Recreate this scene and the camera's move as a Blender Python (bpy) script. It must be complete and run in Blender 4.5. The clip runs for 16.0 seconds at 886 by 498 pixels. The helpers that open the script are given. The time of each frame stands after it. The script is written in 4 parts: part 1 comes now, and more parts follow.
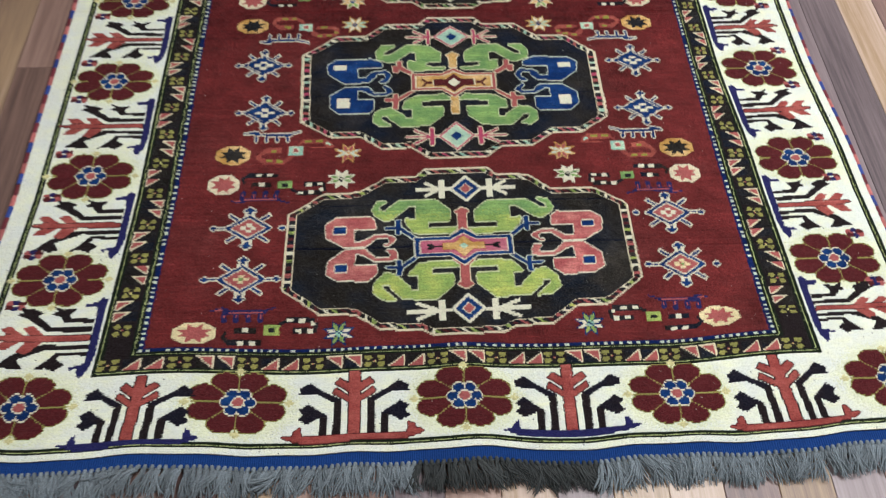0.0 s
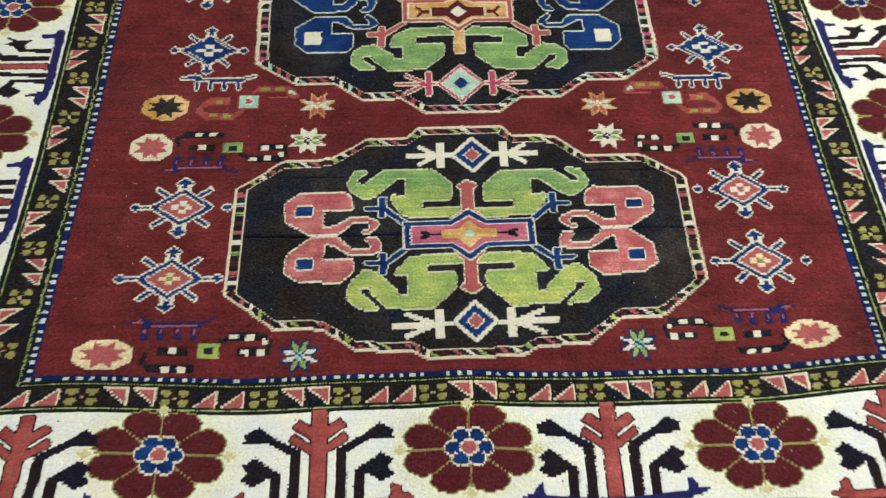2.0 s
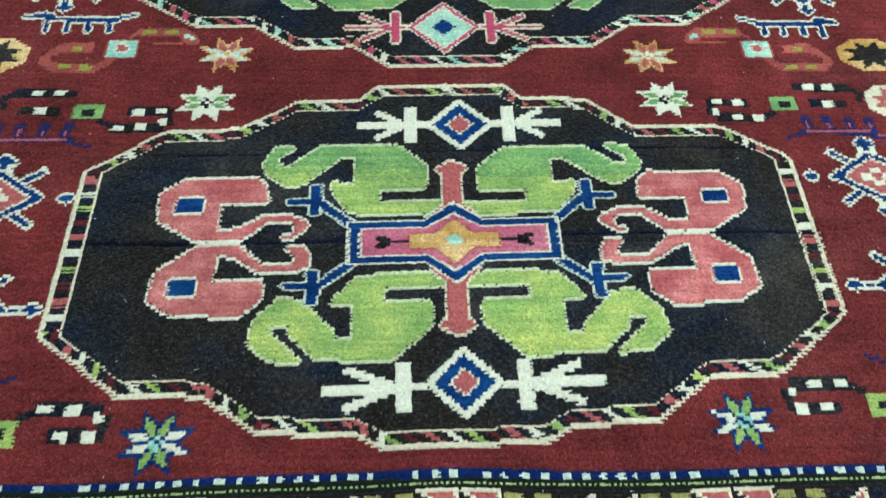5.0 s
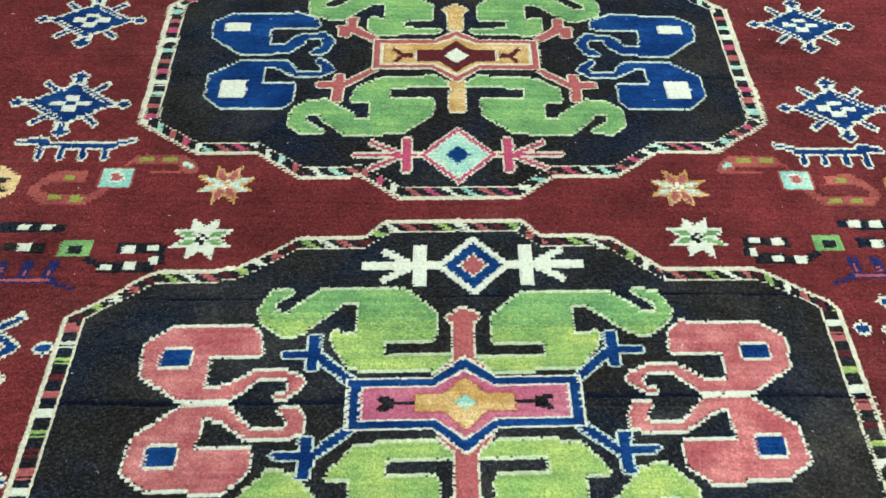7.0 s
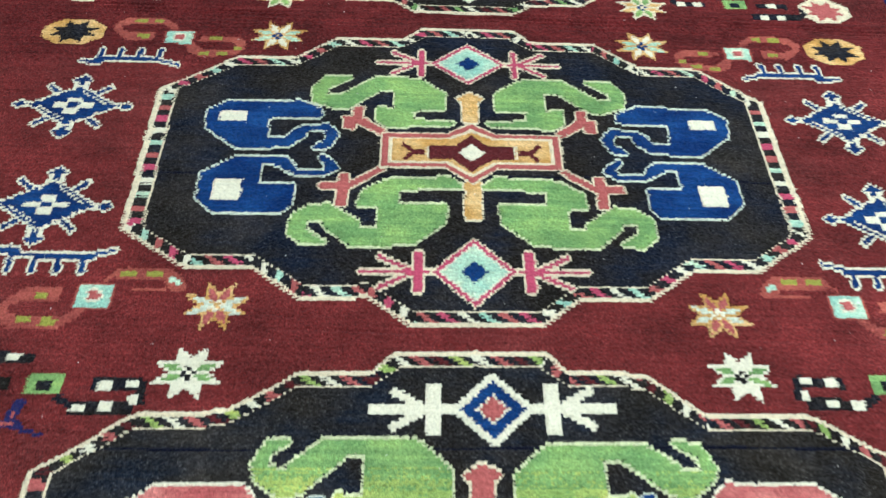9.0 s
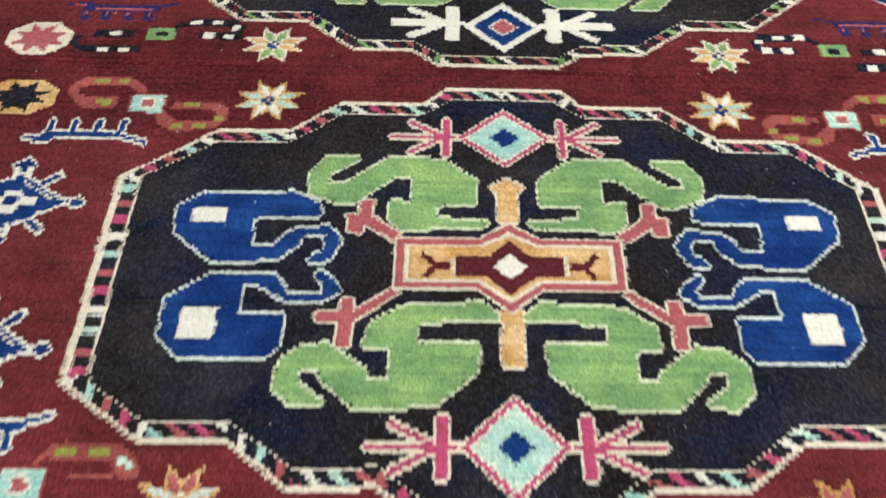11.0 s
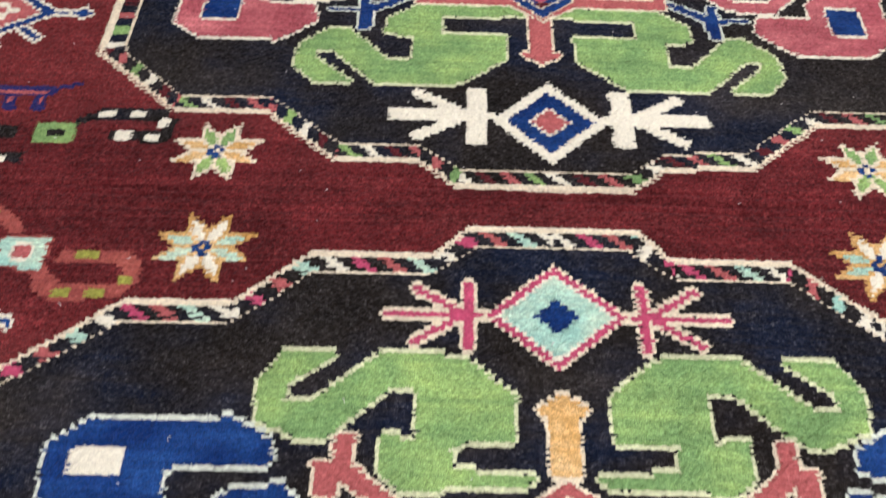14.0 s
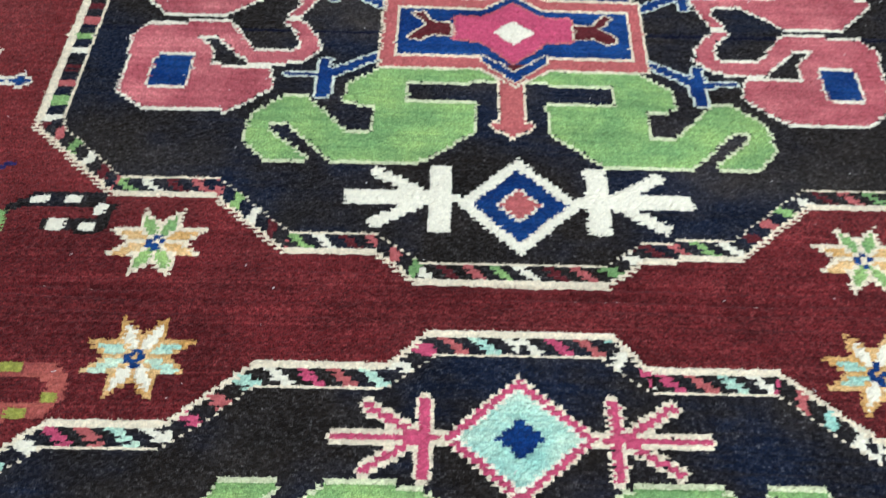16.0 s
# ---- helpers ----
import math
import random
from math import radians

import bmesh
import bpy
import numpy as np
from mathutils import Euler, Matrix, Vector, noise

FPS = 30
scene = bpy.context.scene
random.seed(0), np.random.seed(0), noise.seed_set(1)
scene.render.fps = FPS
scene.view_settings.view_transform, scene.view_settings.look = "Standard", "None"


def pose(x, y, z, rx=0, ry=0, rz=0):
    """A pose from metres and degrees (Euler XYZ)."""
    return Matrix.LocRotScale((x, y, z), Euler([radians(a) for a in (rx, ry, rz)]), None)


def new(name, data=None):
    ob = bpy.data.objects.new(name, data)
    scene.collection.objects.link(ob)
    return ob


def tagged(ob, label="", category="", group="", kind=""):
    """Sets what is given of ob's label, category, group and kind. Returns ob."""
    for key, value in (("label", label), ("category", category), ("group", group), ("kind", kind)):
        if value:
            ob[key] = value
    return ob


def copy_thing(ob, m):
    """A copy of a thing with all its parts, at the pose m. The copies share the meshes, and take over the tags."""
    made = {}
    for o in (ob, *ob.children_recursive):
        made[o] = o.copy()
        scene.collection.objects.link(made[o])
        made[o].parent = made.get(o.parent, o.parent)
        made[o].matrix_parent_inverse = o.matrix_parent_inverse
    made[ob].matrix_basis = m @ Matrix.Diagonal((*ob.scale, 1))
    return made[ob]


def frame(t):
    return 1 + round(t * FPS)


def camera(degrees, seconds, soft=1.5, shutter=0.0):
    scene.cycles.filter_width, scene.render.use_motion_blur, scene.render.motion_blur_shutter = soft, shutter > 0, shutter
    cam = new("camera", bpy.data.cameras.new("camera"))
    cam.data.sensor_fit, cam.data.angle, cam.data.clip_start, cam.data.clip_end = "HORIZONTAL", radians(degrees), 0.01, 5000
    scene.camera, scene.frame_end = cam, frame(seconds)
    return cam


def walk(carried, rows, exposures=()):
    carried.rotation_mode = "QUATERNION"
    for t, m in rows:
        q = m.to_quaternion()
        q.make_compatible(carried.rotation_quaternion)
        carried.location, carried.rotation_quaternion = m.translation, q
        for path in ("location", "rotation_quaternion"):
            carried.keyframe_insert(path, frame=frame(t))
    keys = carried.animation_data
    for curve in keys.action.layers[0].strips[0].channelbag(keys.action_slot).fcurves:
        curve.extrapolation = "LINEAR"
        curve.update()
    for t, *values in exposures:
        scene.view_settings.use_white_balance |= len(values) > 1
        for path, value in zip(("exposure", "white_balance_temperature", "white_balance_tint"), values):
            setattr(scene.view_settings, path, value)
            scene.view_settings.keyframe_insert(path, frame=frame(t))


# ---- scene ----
cam = camera(55.15, 16.0, soft=1.3, shutter=0.6)
# seconds, eye x y z in metres, yaw, pitch, roll in degrees
ROWS = [
    (0, -0.1250, -1.0525, 1.5478, -2.08, -55.74, -1.53),
    (0.5, -0.1707, -0.9754, 1.4837, -3.46, -57.56, -3.20),
    (1, -0.1629, -0.8947, 1.3954, -3.20, -58.37, -2.69),
    (1.5, -0.1293, -0.7997, 1.3107, -1.96, -59.81, -2.26),
    (2, -0.1022, -0.7151, 1.2105, -1.68, -60.18, -1.81),
    (2.5, -0.0880, -0.6390, 1.0883, -1.42, -59.65, -1.44),
    (3, -0.0643, -0.5831, 0.9498, -1.55, -58.67, -1.79),
    (3.2, -0.0578, -0.5637, 0.8911, -1.85, -57.55, -1.43),
    (5.3, -0.0545, -0.4717, 0.7194, -1.84, -55.00, -2.30),
    (5.5, -0.0406, -0.4517, 0.7180, -2.03, -54.43, -2.20),
    (6, -0.0313, -0.4329, 0.6961, -1.63, -52.81, -2.24),
    (6.5, -0.0232, -0.4085, 0.6989, -0.84, -51.87, -1.37),
    (7, -0.0389, -0.3803, 0.7068, -0.37, -51.08, -1.33),
    (7.5, -0.0415, -0.3548, 0.7077, -0.58, -51.41, -2.07),
    (8, -0.0561, -0.3308, 0.7083, -0.44, -50.76, -3.32),
    (8.5, -0.0650, -0.2963, 0.7154, -0.20, -49.84, -3.79),
    (8.7, -0.0637, -0.2699, 0.7125, -0.40, -49.77, -3.15),
    (10.8, -0.0642, -0.0081, 0.6434, 0.73, -51.85, -1.13),
    (11, -0.0681, 0.0309, 0.6421, 0.92, -52.18, -1.23),
    (11.5, -0.0756, 0.1284, 0.5976, 0.02, -53.12, -2.39),
    (12, -0.0796, 0.1953, 0.5623, 0.65, -53.74, -2.48),
    (12.5, -0.0827, 0.2479, 0.5276, 1.58, -55.37, -2.60),
    (13, -0.0803, 0.2870, 0.5025, 1.62, -54.49, -2.70),
    (13.5, -0.0834, 0.3207, 0.5063, 2.15, -54.36, -1.65),
    (14, -0.0789, 0.3613, 0.5107, 1.61, -54.04, -0.99),
    (14.5, -0.0667, 0.3858, 0.5340, 1.05, -53.13, -0.59),
    (15, -0.0508, 0.4081, 0.5551, 1.14, -52.40, -0.18),
    (15.5, -0.0470, 0.4414, 0.5353, 1.30, -53.06, -1.10),
    (16, -0.0498, 0.4577, 0.5141, 1.51, -54.76, -0.68),
]
EXPOSURES = [(0.0, -0.9, 6440, 12), (0.5, -0.9, 6560, 14), (2.0, -0.81, 6560, 13), (2.5, -0.77, 6250, 7), (3.0, -0.77, 5800, 4), (5.5, -0.53, 5560, -5), (7.0, -0.45, 5740, -2), (8.5, -0.37, 5850, 0),
             (11.0, -0.42, 6110, 17), (11.6, -0.37, 6330, 17), (12.5, -0.35, 6680, 26), (13.5, -0.41, 6620, 27), (15.0, -0.35, 5900, 15), (16.0, -0.34, 5760, 13)]
walk(cam, [(t, pose(x, y, z, 90 + pitch, roll, yaw)) for t, x, y, z, yaw, pitch, roll in ROWS], EXPOSURES)

# ---- light ----
world = bpy.data.worlds.new("world")
world.use_nodes = True
scene.world = world
world.node_tree.nodes["Background"].inputs[0].default_value = (0.80, 0.88, 1.0, 1)
world.node_tree.nodes["Background"].inputs[1].default_value = 0.03


def panel_lamp(x, y, z, sx, sy, watts, colour):
    data = bpy.data.lights.new("added_panel_light", "AREA")
    data.shape, data.size, data.size_y, data.energy, data.color = "RECTANGLE", sx, sy, watts, colour
    ob = new("added_panel_light", data)
    ob.matrix_world = pose(x, y, z)
    return ob


# unseen lights, added and weighted to brighten the rug from the right
LAMPS = ((2.5, -0.3, 64), (1.16, 0.38, 110), (1.7, 2.1, 15), (-1.6, -0.7, 54))
for lx, ly, watts in LAMPS:
    panel_lamp(lx, ly, 2.72, 0.58, 0.58, watts, (0.94, 1.0, 1.02))

# ---- materials ----
KX, KY = 0.0024, 0.0018          # one knot of the pile, across and along


def nodes_of(mat):
    mat.use_nodes = True
    tree = mat.node_tree
    return tree.nodes, tree.links, tree.nodes["Principled BSDF"]


def math_node(nodes, links, op, a, b=None, c=None):
    n = nodes.new("ShaderNodeMath")
    n.operation = op
    for k, v in enumerate((a, b, c)):
        if v is None:
            continue
        if isinstance(v, (int, float)):
            n.inputs[k].default_value = v
        else:
            links.new(v, n.inputs[k])
    return n.outputs[0]


def scaled_noise(nodes, links, place, scale, size, detail=3.0, rough=0.6):
    m = nodes.new("ShaderNodeVectorMath")
    m.operation = "MULTIPLY"
    links.new(place, m.inputs[0])
    m.inputs[1].default_value = scale
    n = nodes.new("ShaderNodeTexNoise")
    n.inputs["Scale"].default_value, n.inputs["Detail"].default_value, n.inputs["Roughness"].default_value = size, detail, rough
    links.new(m.outputs[0], n.inputs["Vector"])
    return n.outputs[0]


def wool(name, colour, speck=0.30, streak=0.22, blot=0.25, other=None, other_amount=0.0, fuzz_glint=0.003, grain=2.0, tip=(1.0, 0.98, 0.93), worn=None):
    """Knotted wool: tone differs knot by knot, row by row and in larger blots; fibres give the relief."""
    mat = bpy.data.materials.new(name)
    nodes, links, shader = nodes_of(mat)
    geo = nodes.new("ShaderNodeNewGeometry")
    place = geo.outputs["Position"]
    cell = nodes.new("ShaderNodeVectorMath")
    cell.operation = "DIVIDE"
    links.new(place, cell.inputs[0])
    cell.inputs[1].default_value = (KX, KY, 1)
    flo = nodes.new("ShaderNodeVectorMath")
    flo.operation = "FLOOR"
    links.new(cell.outputs[0], flo.inputs[0])
    flat = nodes.new("ShaderNodeVectorMath")
    flat.operation = "MULTIPLY"
    links.new(flo.outputs[0], flat.inputs[0])
    flat.inputs[1].default_value = (1, 1, 0)
    knot = nodes.new("ShaderNodeTexWhiteNoise")
    links.new(flat.outputs[0], knot.inputs[0])
    rows = scaled_noise(nodes, links, place, (6, 170, 1), 1.0, 2.0)
    blots = scaled_noise(nodes, links, place, (1, 1.3, 0), 17.0, 5.0, 0.62)
    cloud = scaled_noise(nodes, links, place, (1, 1.2, 0), 5.5, 2.0)
    fibre = scaled_noise(nodes, links, place, (1, 0.62, 1), 1150.0, 2.0, 0.7)
    tone = math_node(nodes, links, "MULTIPLY_ADD", knot.outputs[0], speck, 1 - speck / 2)
    tone2 = math_node(nodes, links, "MULTIPLY_ADD", rows, streak * 2, 1 - streak)
    tone3 = math_node(nodes, links, "MULTIPLY", math_node(nodes, links, "MULTIPLY_ADD", blots, blot * 2, 1 - blot), math_node(nodes, links, "MULTIPLY_ADD", cloud, blot * 1.4, 1 - blot * 0.7))
    tone4 = math_node(nodes, links, "MAXIMUM", math_node(nodes, links, "MULTIPLY_ADD", fibre, grain, 1 - grain / 2), 0.15)
    t = math_node(nodes, links, "MULTIPLY", math_node(nodes, links, "MULTIPLY", tone, tone2), math_node(nodes, links, "MULTIPLY", tone3, tone4))
    base = nodes.new("ShaderNodeMix")
    base.data_type = "RGBA"
    base.inputs[6].default_value = (*colour, 1)
    base.inputs[7].default_value = (*(other or colour), 1)
    if other:
        ramp = math_node(nodes, links, "MULTIPLY_ADD", math_node(nodes, links, "MULTIPLY_ADD", cloud, 1.2, math_node(nodes, links, "MULTIPLY", blots, 0.5)), 4.0, -2.9) if worn else math_node(nodes, links, "MULTIPLY_ADD", blots, 4.0, -1.6)
        pick = math_node(nodes, links, "MULTIPLY", math_node(nodes, links, "MULTIPLY", ramp, rows), other_amount * 2)
        clamp = nodes.new("ShaderNodeClamp")
        links.new(pick, clamp.inputs[0])
        links.new(clamp.outputs[0], base.inputs[0])
    else:
        base.inputs[0].default_value = 0
    ground = base.outputs[2]
    if worn:
        # where feet have rubbed the dye off, the wool is paler and browner
        patch = scaled_noise(nodes, links, place, (1.0, 1.5, 0), 4.2, 4.0, 0.66)
        rub = nodes.new("ShaderNodeClamp")
        links.new(math_node(nodes, links, "MULTIPLY_ADD", patch, 5.0, -2.5), rub.inputs[0])
        fade = nodes.new("ShaderNodeMix")
        fade.data_type = "RGBA"
        links.new(rub.outputs[0], fade.inputs[0])
        links.new(ground, fade.inputs[6])
        fade.inputs[7].default_value = (*worn, 1)
        ground = fade.outputs[2]
    out = nodes.new("ShaderNodeVectorMath")
    out.operation = "SCALE"
    links.new(ground, out.inputs[0])
    links.new(t, out.inputs["Scale"])
    # pale specks: lighter fibre tips and their glints, put into the colour
    fine = scaled_noise(nodes, links, place, (1.0, 0.45, 1), 1150.0, 1.0)
    tips = math_node(nodes, links, "POWER", math_node(nodes, links, "MULTIPLY", fine, math_node(nodes, links, "MULTIPLY_ADD", knot.outputs[0], 0.8, 0.62)), 5.5)
    lint = nodes.new("ShaderNodeVectorMath")
    lint.operation = "MULTIPLY_ADD"
    links.new(tips, lint.inputs[0])
    lint.inputs[1].default_value = [14 * fuzz_glint * c for c in tip]
    links.new(out.outputs[0], lint.inputs[2])
    links.new(lint.outputs[0], shader.inputs["Base Color"])
    shader.inputs["Roughness"].default_value = 0.90
    shader.inputs["Specular IOR Level"].default_value = 0.06
    shader.inputs["Sheen Weight"].default_value = 0.03
    shader.inputs["Sheen Roughness"].default_value = 0.45
    bump = nodes.new("ShaderNodeBump")
    bump.inputs["Strength"].default_value, bump.inputs["Distance"].default_value = 0.85, 0.0014
    high = math_node(nodes, links, "MULTIPLY_ADD", knot.outputs[0], 0.35, fibre)
    links.new(high, bump.inputs["Height"])
    links.new(bump.outputs[0], shader.inputs["Normal"])
    return mat


DYES = {
    "maroon": wool("maroon_wool", (0.130, 0.0186, 0.0184), speck=0.34, streak=0.46, blot=0.80, grain=4.2, fuzz_glint=0.0080, tip=(1.0, 0.42, 0.38), worn=(0.138, 0.0265, 0.0250)),
    "black": wool("black_brown_wool", (0.0140, 0.0106, 0.0085), speck=0.55, blot=1.10, grain=2.6, fuzz_glint=0.0062, other=(0.0032, 0.0060, 0.0150), other_amount=1.0, worn=(0.0275, 0.0226, 0.0182)),
    # ground of the first medallion: a slightly lighter black-brown
    "umber": wool("lighter_black_brown_wool", (0.0168, 0.0132, 0.0102), speck=0.55, blot=1.10, grain=2.6, fuzz_glint=0.0065, other=(0.0046, 0.0076, 0.0150), other_amount=1.0, worn=(0.0335, 0.0280, 0.0222)),
    "cream": wool("cream_wool", (0.73, 0.645, 0.455), grain=1.0, speck=0.2),
    "ivory": wool("ivory_wool", (0.83, 0.85, 0.775), speck=0.10, streak=0.08, blot=0.17, grain=0.5, other=(0.82, 0.82, 0.60), other_amount=0.75),
    "white": wool("white_wool", (0.755, 0.72, 0.555), speck=0.12, streak=0.10, blot=0.08, grain=0.7),
    "blue": wool("blue_wool", (0.0042, 0.0265, 0.122), other=(0.011, 0.052, 0.172), other_amount=0.9, grain=2.6, streak=0.40, blot=0.50, fuzz_glint=0.0012),
    "navy": wool("navy_wool", (0.019, 0.019, 0.096)),
    "pink": wool("rose_wool", (0.43, 0.100, 0.100), other=(0.56, 0.215, 0.185), other_amount=0.8, grain=2.1, blot=0.55, streak=0.32),
    "deeprose": wool("deep_rose_wool", (0.40, 0.088, 0.100), other=(0.50, 0.165, 0.160), other_amount=0.7, grain=2.2, blot=0.55, streak=0.30),
    "garnet": wool("garnet_wool", (0.090, 0.0108, 0.0116), speck=0.34, streak=0.50, blot=0.90, grain=4.2, fuzz_glint=0.0070, tip=(1.0, 0.42, 0.38), worn=(0.100, 0.0152, 0.0152)),
    "midnight": wool("midnight_blue_wool", (0.0036, 0.0046, 0.0135), fuzz_glint=0.002),
    "magenta": wool("magenta_wool", (0.48, 0.070, 0.135), grain=1.4),
    "rose": wool("bright_rose_wool", (0.50, 0.115, 0.185), grain=1.4, other=(0.56, 0.22, 0.24), other_amount=0.5),
    "salmon": wool("salmon_wool", (0.42, 0.108, 0.100), grain=1.5),
    "green": wool("green_wool", (0.182, 0.338, 0.118), other=(0.30, 0.42, 0.12), other_amount=0.55, grain=2.3, streak=0.36, blot=0.50),
    "lime": wool("yellow_green_wool", (0.285, 0.42, 0.115), other=(0.44, 0.47, 0.12), other_amount=0.9, grain=2.3, streak=0.34, blot=0.50),
    "moss": wool("pale_sage_green_wool", (0.40, 0.45, 0.19)),
    "rust": wool("faded_rust_wool", (0.30, 0.066, 0.055), other=(0.42, 0.12, 0.08), other_amount=0.5, blot=0.5),
    "mist": wool("pale_grey_green_wool", (0.60, 0.65, 0.53), grain=1.0),
    "celery": wool("pale_celery_green_wool", (0.60, 0.63, 0.38), grain=1.0, blot=0.35),
    "chartreuse": wool("yellow_olive_wool", (0.30, 0.31, 0.055), grain=1.6),
    "coral": wool("coral_red_wool", (0.325, 0.062, 0.054), other=(0.44, 0.14, 0.11), other_amount=0.4, grain=1.8, blot=0.45),
    "indigo": wool("indigo_wool", (0.0045, 0.0150, 0.088), grain=2.2, blot=0.5, fuzz_glint=0.0012),
    "butter": wool("butter_yellow_wool", (0.76, 0.65, 0.38), grain=1.0, blot=0.35),
    "tinged": wool("ivory_wool_tinged_by_the_olive_dye", (0.80, 0.815, 0.60), speck=0.10, streak=0.08, blot=0.17, grain=0.5),
    "olive": wool("olive_yellow_wool", (0.275, 0.262, 0.078), other=(0.40, 0.36, 0.10), other_amount=0.5),
    "straw": wool("straw_yellow_wool", (0.66, 0.61, 0.31), grain=1.0),
    "yellow": wool("yellow_wool", (0.58, 0.54, 0.20)),
    "orange": wool("orange_wool", (0.58, 0.32, 0.085), other=(0.74, 0.58, 0.32), other_amount=0.55, grain=2.0, blot=0.45),
    "aqua": wool("aqua_wool", (0.31, 0.57, 0.46), grain=1.6, streak=0.34, blot=0.30, other=(0.56, 0.66, 0.47), other_amount=0.9),
    "ink": wool("ink_navy_wool", (0.0085, 0.0080, 0.0180), fuzz_glint=0.003, other=(0.014, 0.009, 0.011), other_amount=0.8),
    "brown": wool("dark_brown_wool", (0.0150, 0.0095, 0.0105), fuzz_glint=0.003),
    "wine": wool("wine_red_wool", (0.092, 0.0135, 0.016)),
    "darkgreen": wool("dark_green_wool", (0.0085, 0.0135, 0.0075), fuzz_glint=0.001),
}
DYE_NAMES = list(DYES)


def yarn(name, colour, rough=0.8):
    mat = bpy.data.materials.new(name)
    nodes, links, shader = nodes_of(mat)
    geo = nodes.new("ShaderNodeNewGeometry")
    info = nodes.new("ShaderNodeObjectInfo")
    n = scaled_noise(nodes, links, geo.outputs["Position"], (1, 1, 1), 420.0, 3.0)
    t = math_node(nodes, links, "MULTIPLY", math_node(nodes, links, "MULTIPLY_ADD", n, 1.5, 0.25), math_node(nodes, links, "MULTIPLY_ADD", info.outputs["Random"], 0.5, 0.75))
    out = nodes.new("ShaderNodeVectorMath")
    out.operation = "SCALE"
    out.inputs[0].default_value = colour
    links.new(t, out.inputs["Scale"])
    links.new(out.outputs[0], shader.inputs["Base Color"])
    shader.inputs["Roughness"].default_value = rough
    shader.inputs["Specular IOR Level"].default_value = 0.2
    bump = nodes.new("ShaderNodeBump")
    bump.inputs["Strength"].default_value, bump.inputs["Distance"].default_value = 0.5, 0.0006
    links.new(n, bump.inputs["Height"])
    links.new(bump.outputs[0], shader.inputs["Normal"])
    return mat


YARN_GREY = yarn("blue_grey_yarn", (0.186, 0.214, 0.234))
YARN_DARK = yarn("dark_grey_yarn", (0.052, 0.056, 0.056))
YARN_BLUE = yarn("blue_weft_yarn", (0.005, 0.044, 0.200))
YARN_ROSE = yarn("rose_edge_yarn", (0.46, 0.14, 0.13))
YARN_WINE = yarn("wine_edge_yarn", (0.16, 0.03, 0.04))
YARN_NAVY = yarn("blue_edge_yarn", (0.035, 0.060, 0.24))
BACKING = yarn("cotton_backing", (0.45, 0.40, 0.33))


def laminate(name, dark, mid_tone, pale):
    mat = bpy.data.materials.new(name)
    nodes, links, shader = nodes_of(mat)
    geo, info = nodes.new("ShaderNodeNewGeometry"), nodes.new("ShaderNodeObjectInfo")
    shift = nodes.new("ShaderNodeVectorMath")
    shift.operation = "MULTIPLY_ADD"
    links.new(info.outputs["Random"], shift.inputs[0])
    shift.inputs[1].default_value = (37, 91, 13)
    links.new(geo.outputs["Position"], shift.inputs[2])
    place = shift.outputs[0]
    grain = scaled_noise(nodes, links, place, (85, 2.2, 1), 1.0, 8.0, 0.76)
    figure = scaled_noise(nodes, links, place, (14, 1.1, 1), 1.0, 4.0)
    ramp = nodes.new("ShaderNodeValToRGB")
    ramp.color_ramp.elements[0].color, ramp.color_ramp.elements[0].position = (*dark, 1), 0.32
    ramp.color_ramp.elements[1].color, ramp.color_ramp.elements[1].position = (*pale, 1), 0.70
    mid = ramp.color_ramp.elements.new(0.5)
    mid.color = (*mid_tone, 1)
    tone = math_node(nodes, links, "MULTIPLY_ADD", info.outputs["Random"], 0.24, -0.12)
    mixed = math_node(nodes, links, "ADD", math_node(nodes, links, "MULTIPLY_ADD", grain, 0.60, math_node(nodes, links, "MULTIPLY", figure, 0.42)), tone)
    links.new(mixed, ramp.inputs[0])
    links.new(ramp.outputs[0], shader.inputs["Base Color"])
    shader.inputs["Specular IOR Level"].default_value = 0.50
    links.new(math_node(nodes, links, "MULTIPLY_ADD", grain, 0.22, 0.30), shader.inputs["Roughness"])
    bump = nodes.new("ShaderNodeBump")
    bump.inputs["Strength"].default_value, bump.inputs["Distance"].default_value = 0.12, 0.001
    links.new(grain, bump.inputs["Height"])
    links.new(bump.outputs[0], shader.inputs["Normal"])
    return mat


BOARDS = {
    "pale": laminate("pale_beech_laminate", (0.19, 0.115, 0.09), (0.40, 0.265, 0.160), (0.60, 0.44, 0.36)),
    "tan": laminate("rosy_tan_laminate", (0.105, 0.062, 0.052), (0.26, 0.155, 0.125), (0.46, 0.30, 0.245)),
    "mauve": laminate("mauve_grey_laminate", (0.085, 0.062, 0.068), (0.215, 0.160, 0.166), (0.38, 0.30, 0.305)),
    "brown": laminate("purple_brown_laminate", (0.058, 0.031, 0.029), (0.165, 0.094, 0.084), (0.33, 0.210, 0.182)),
}


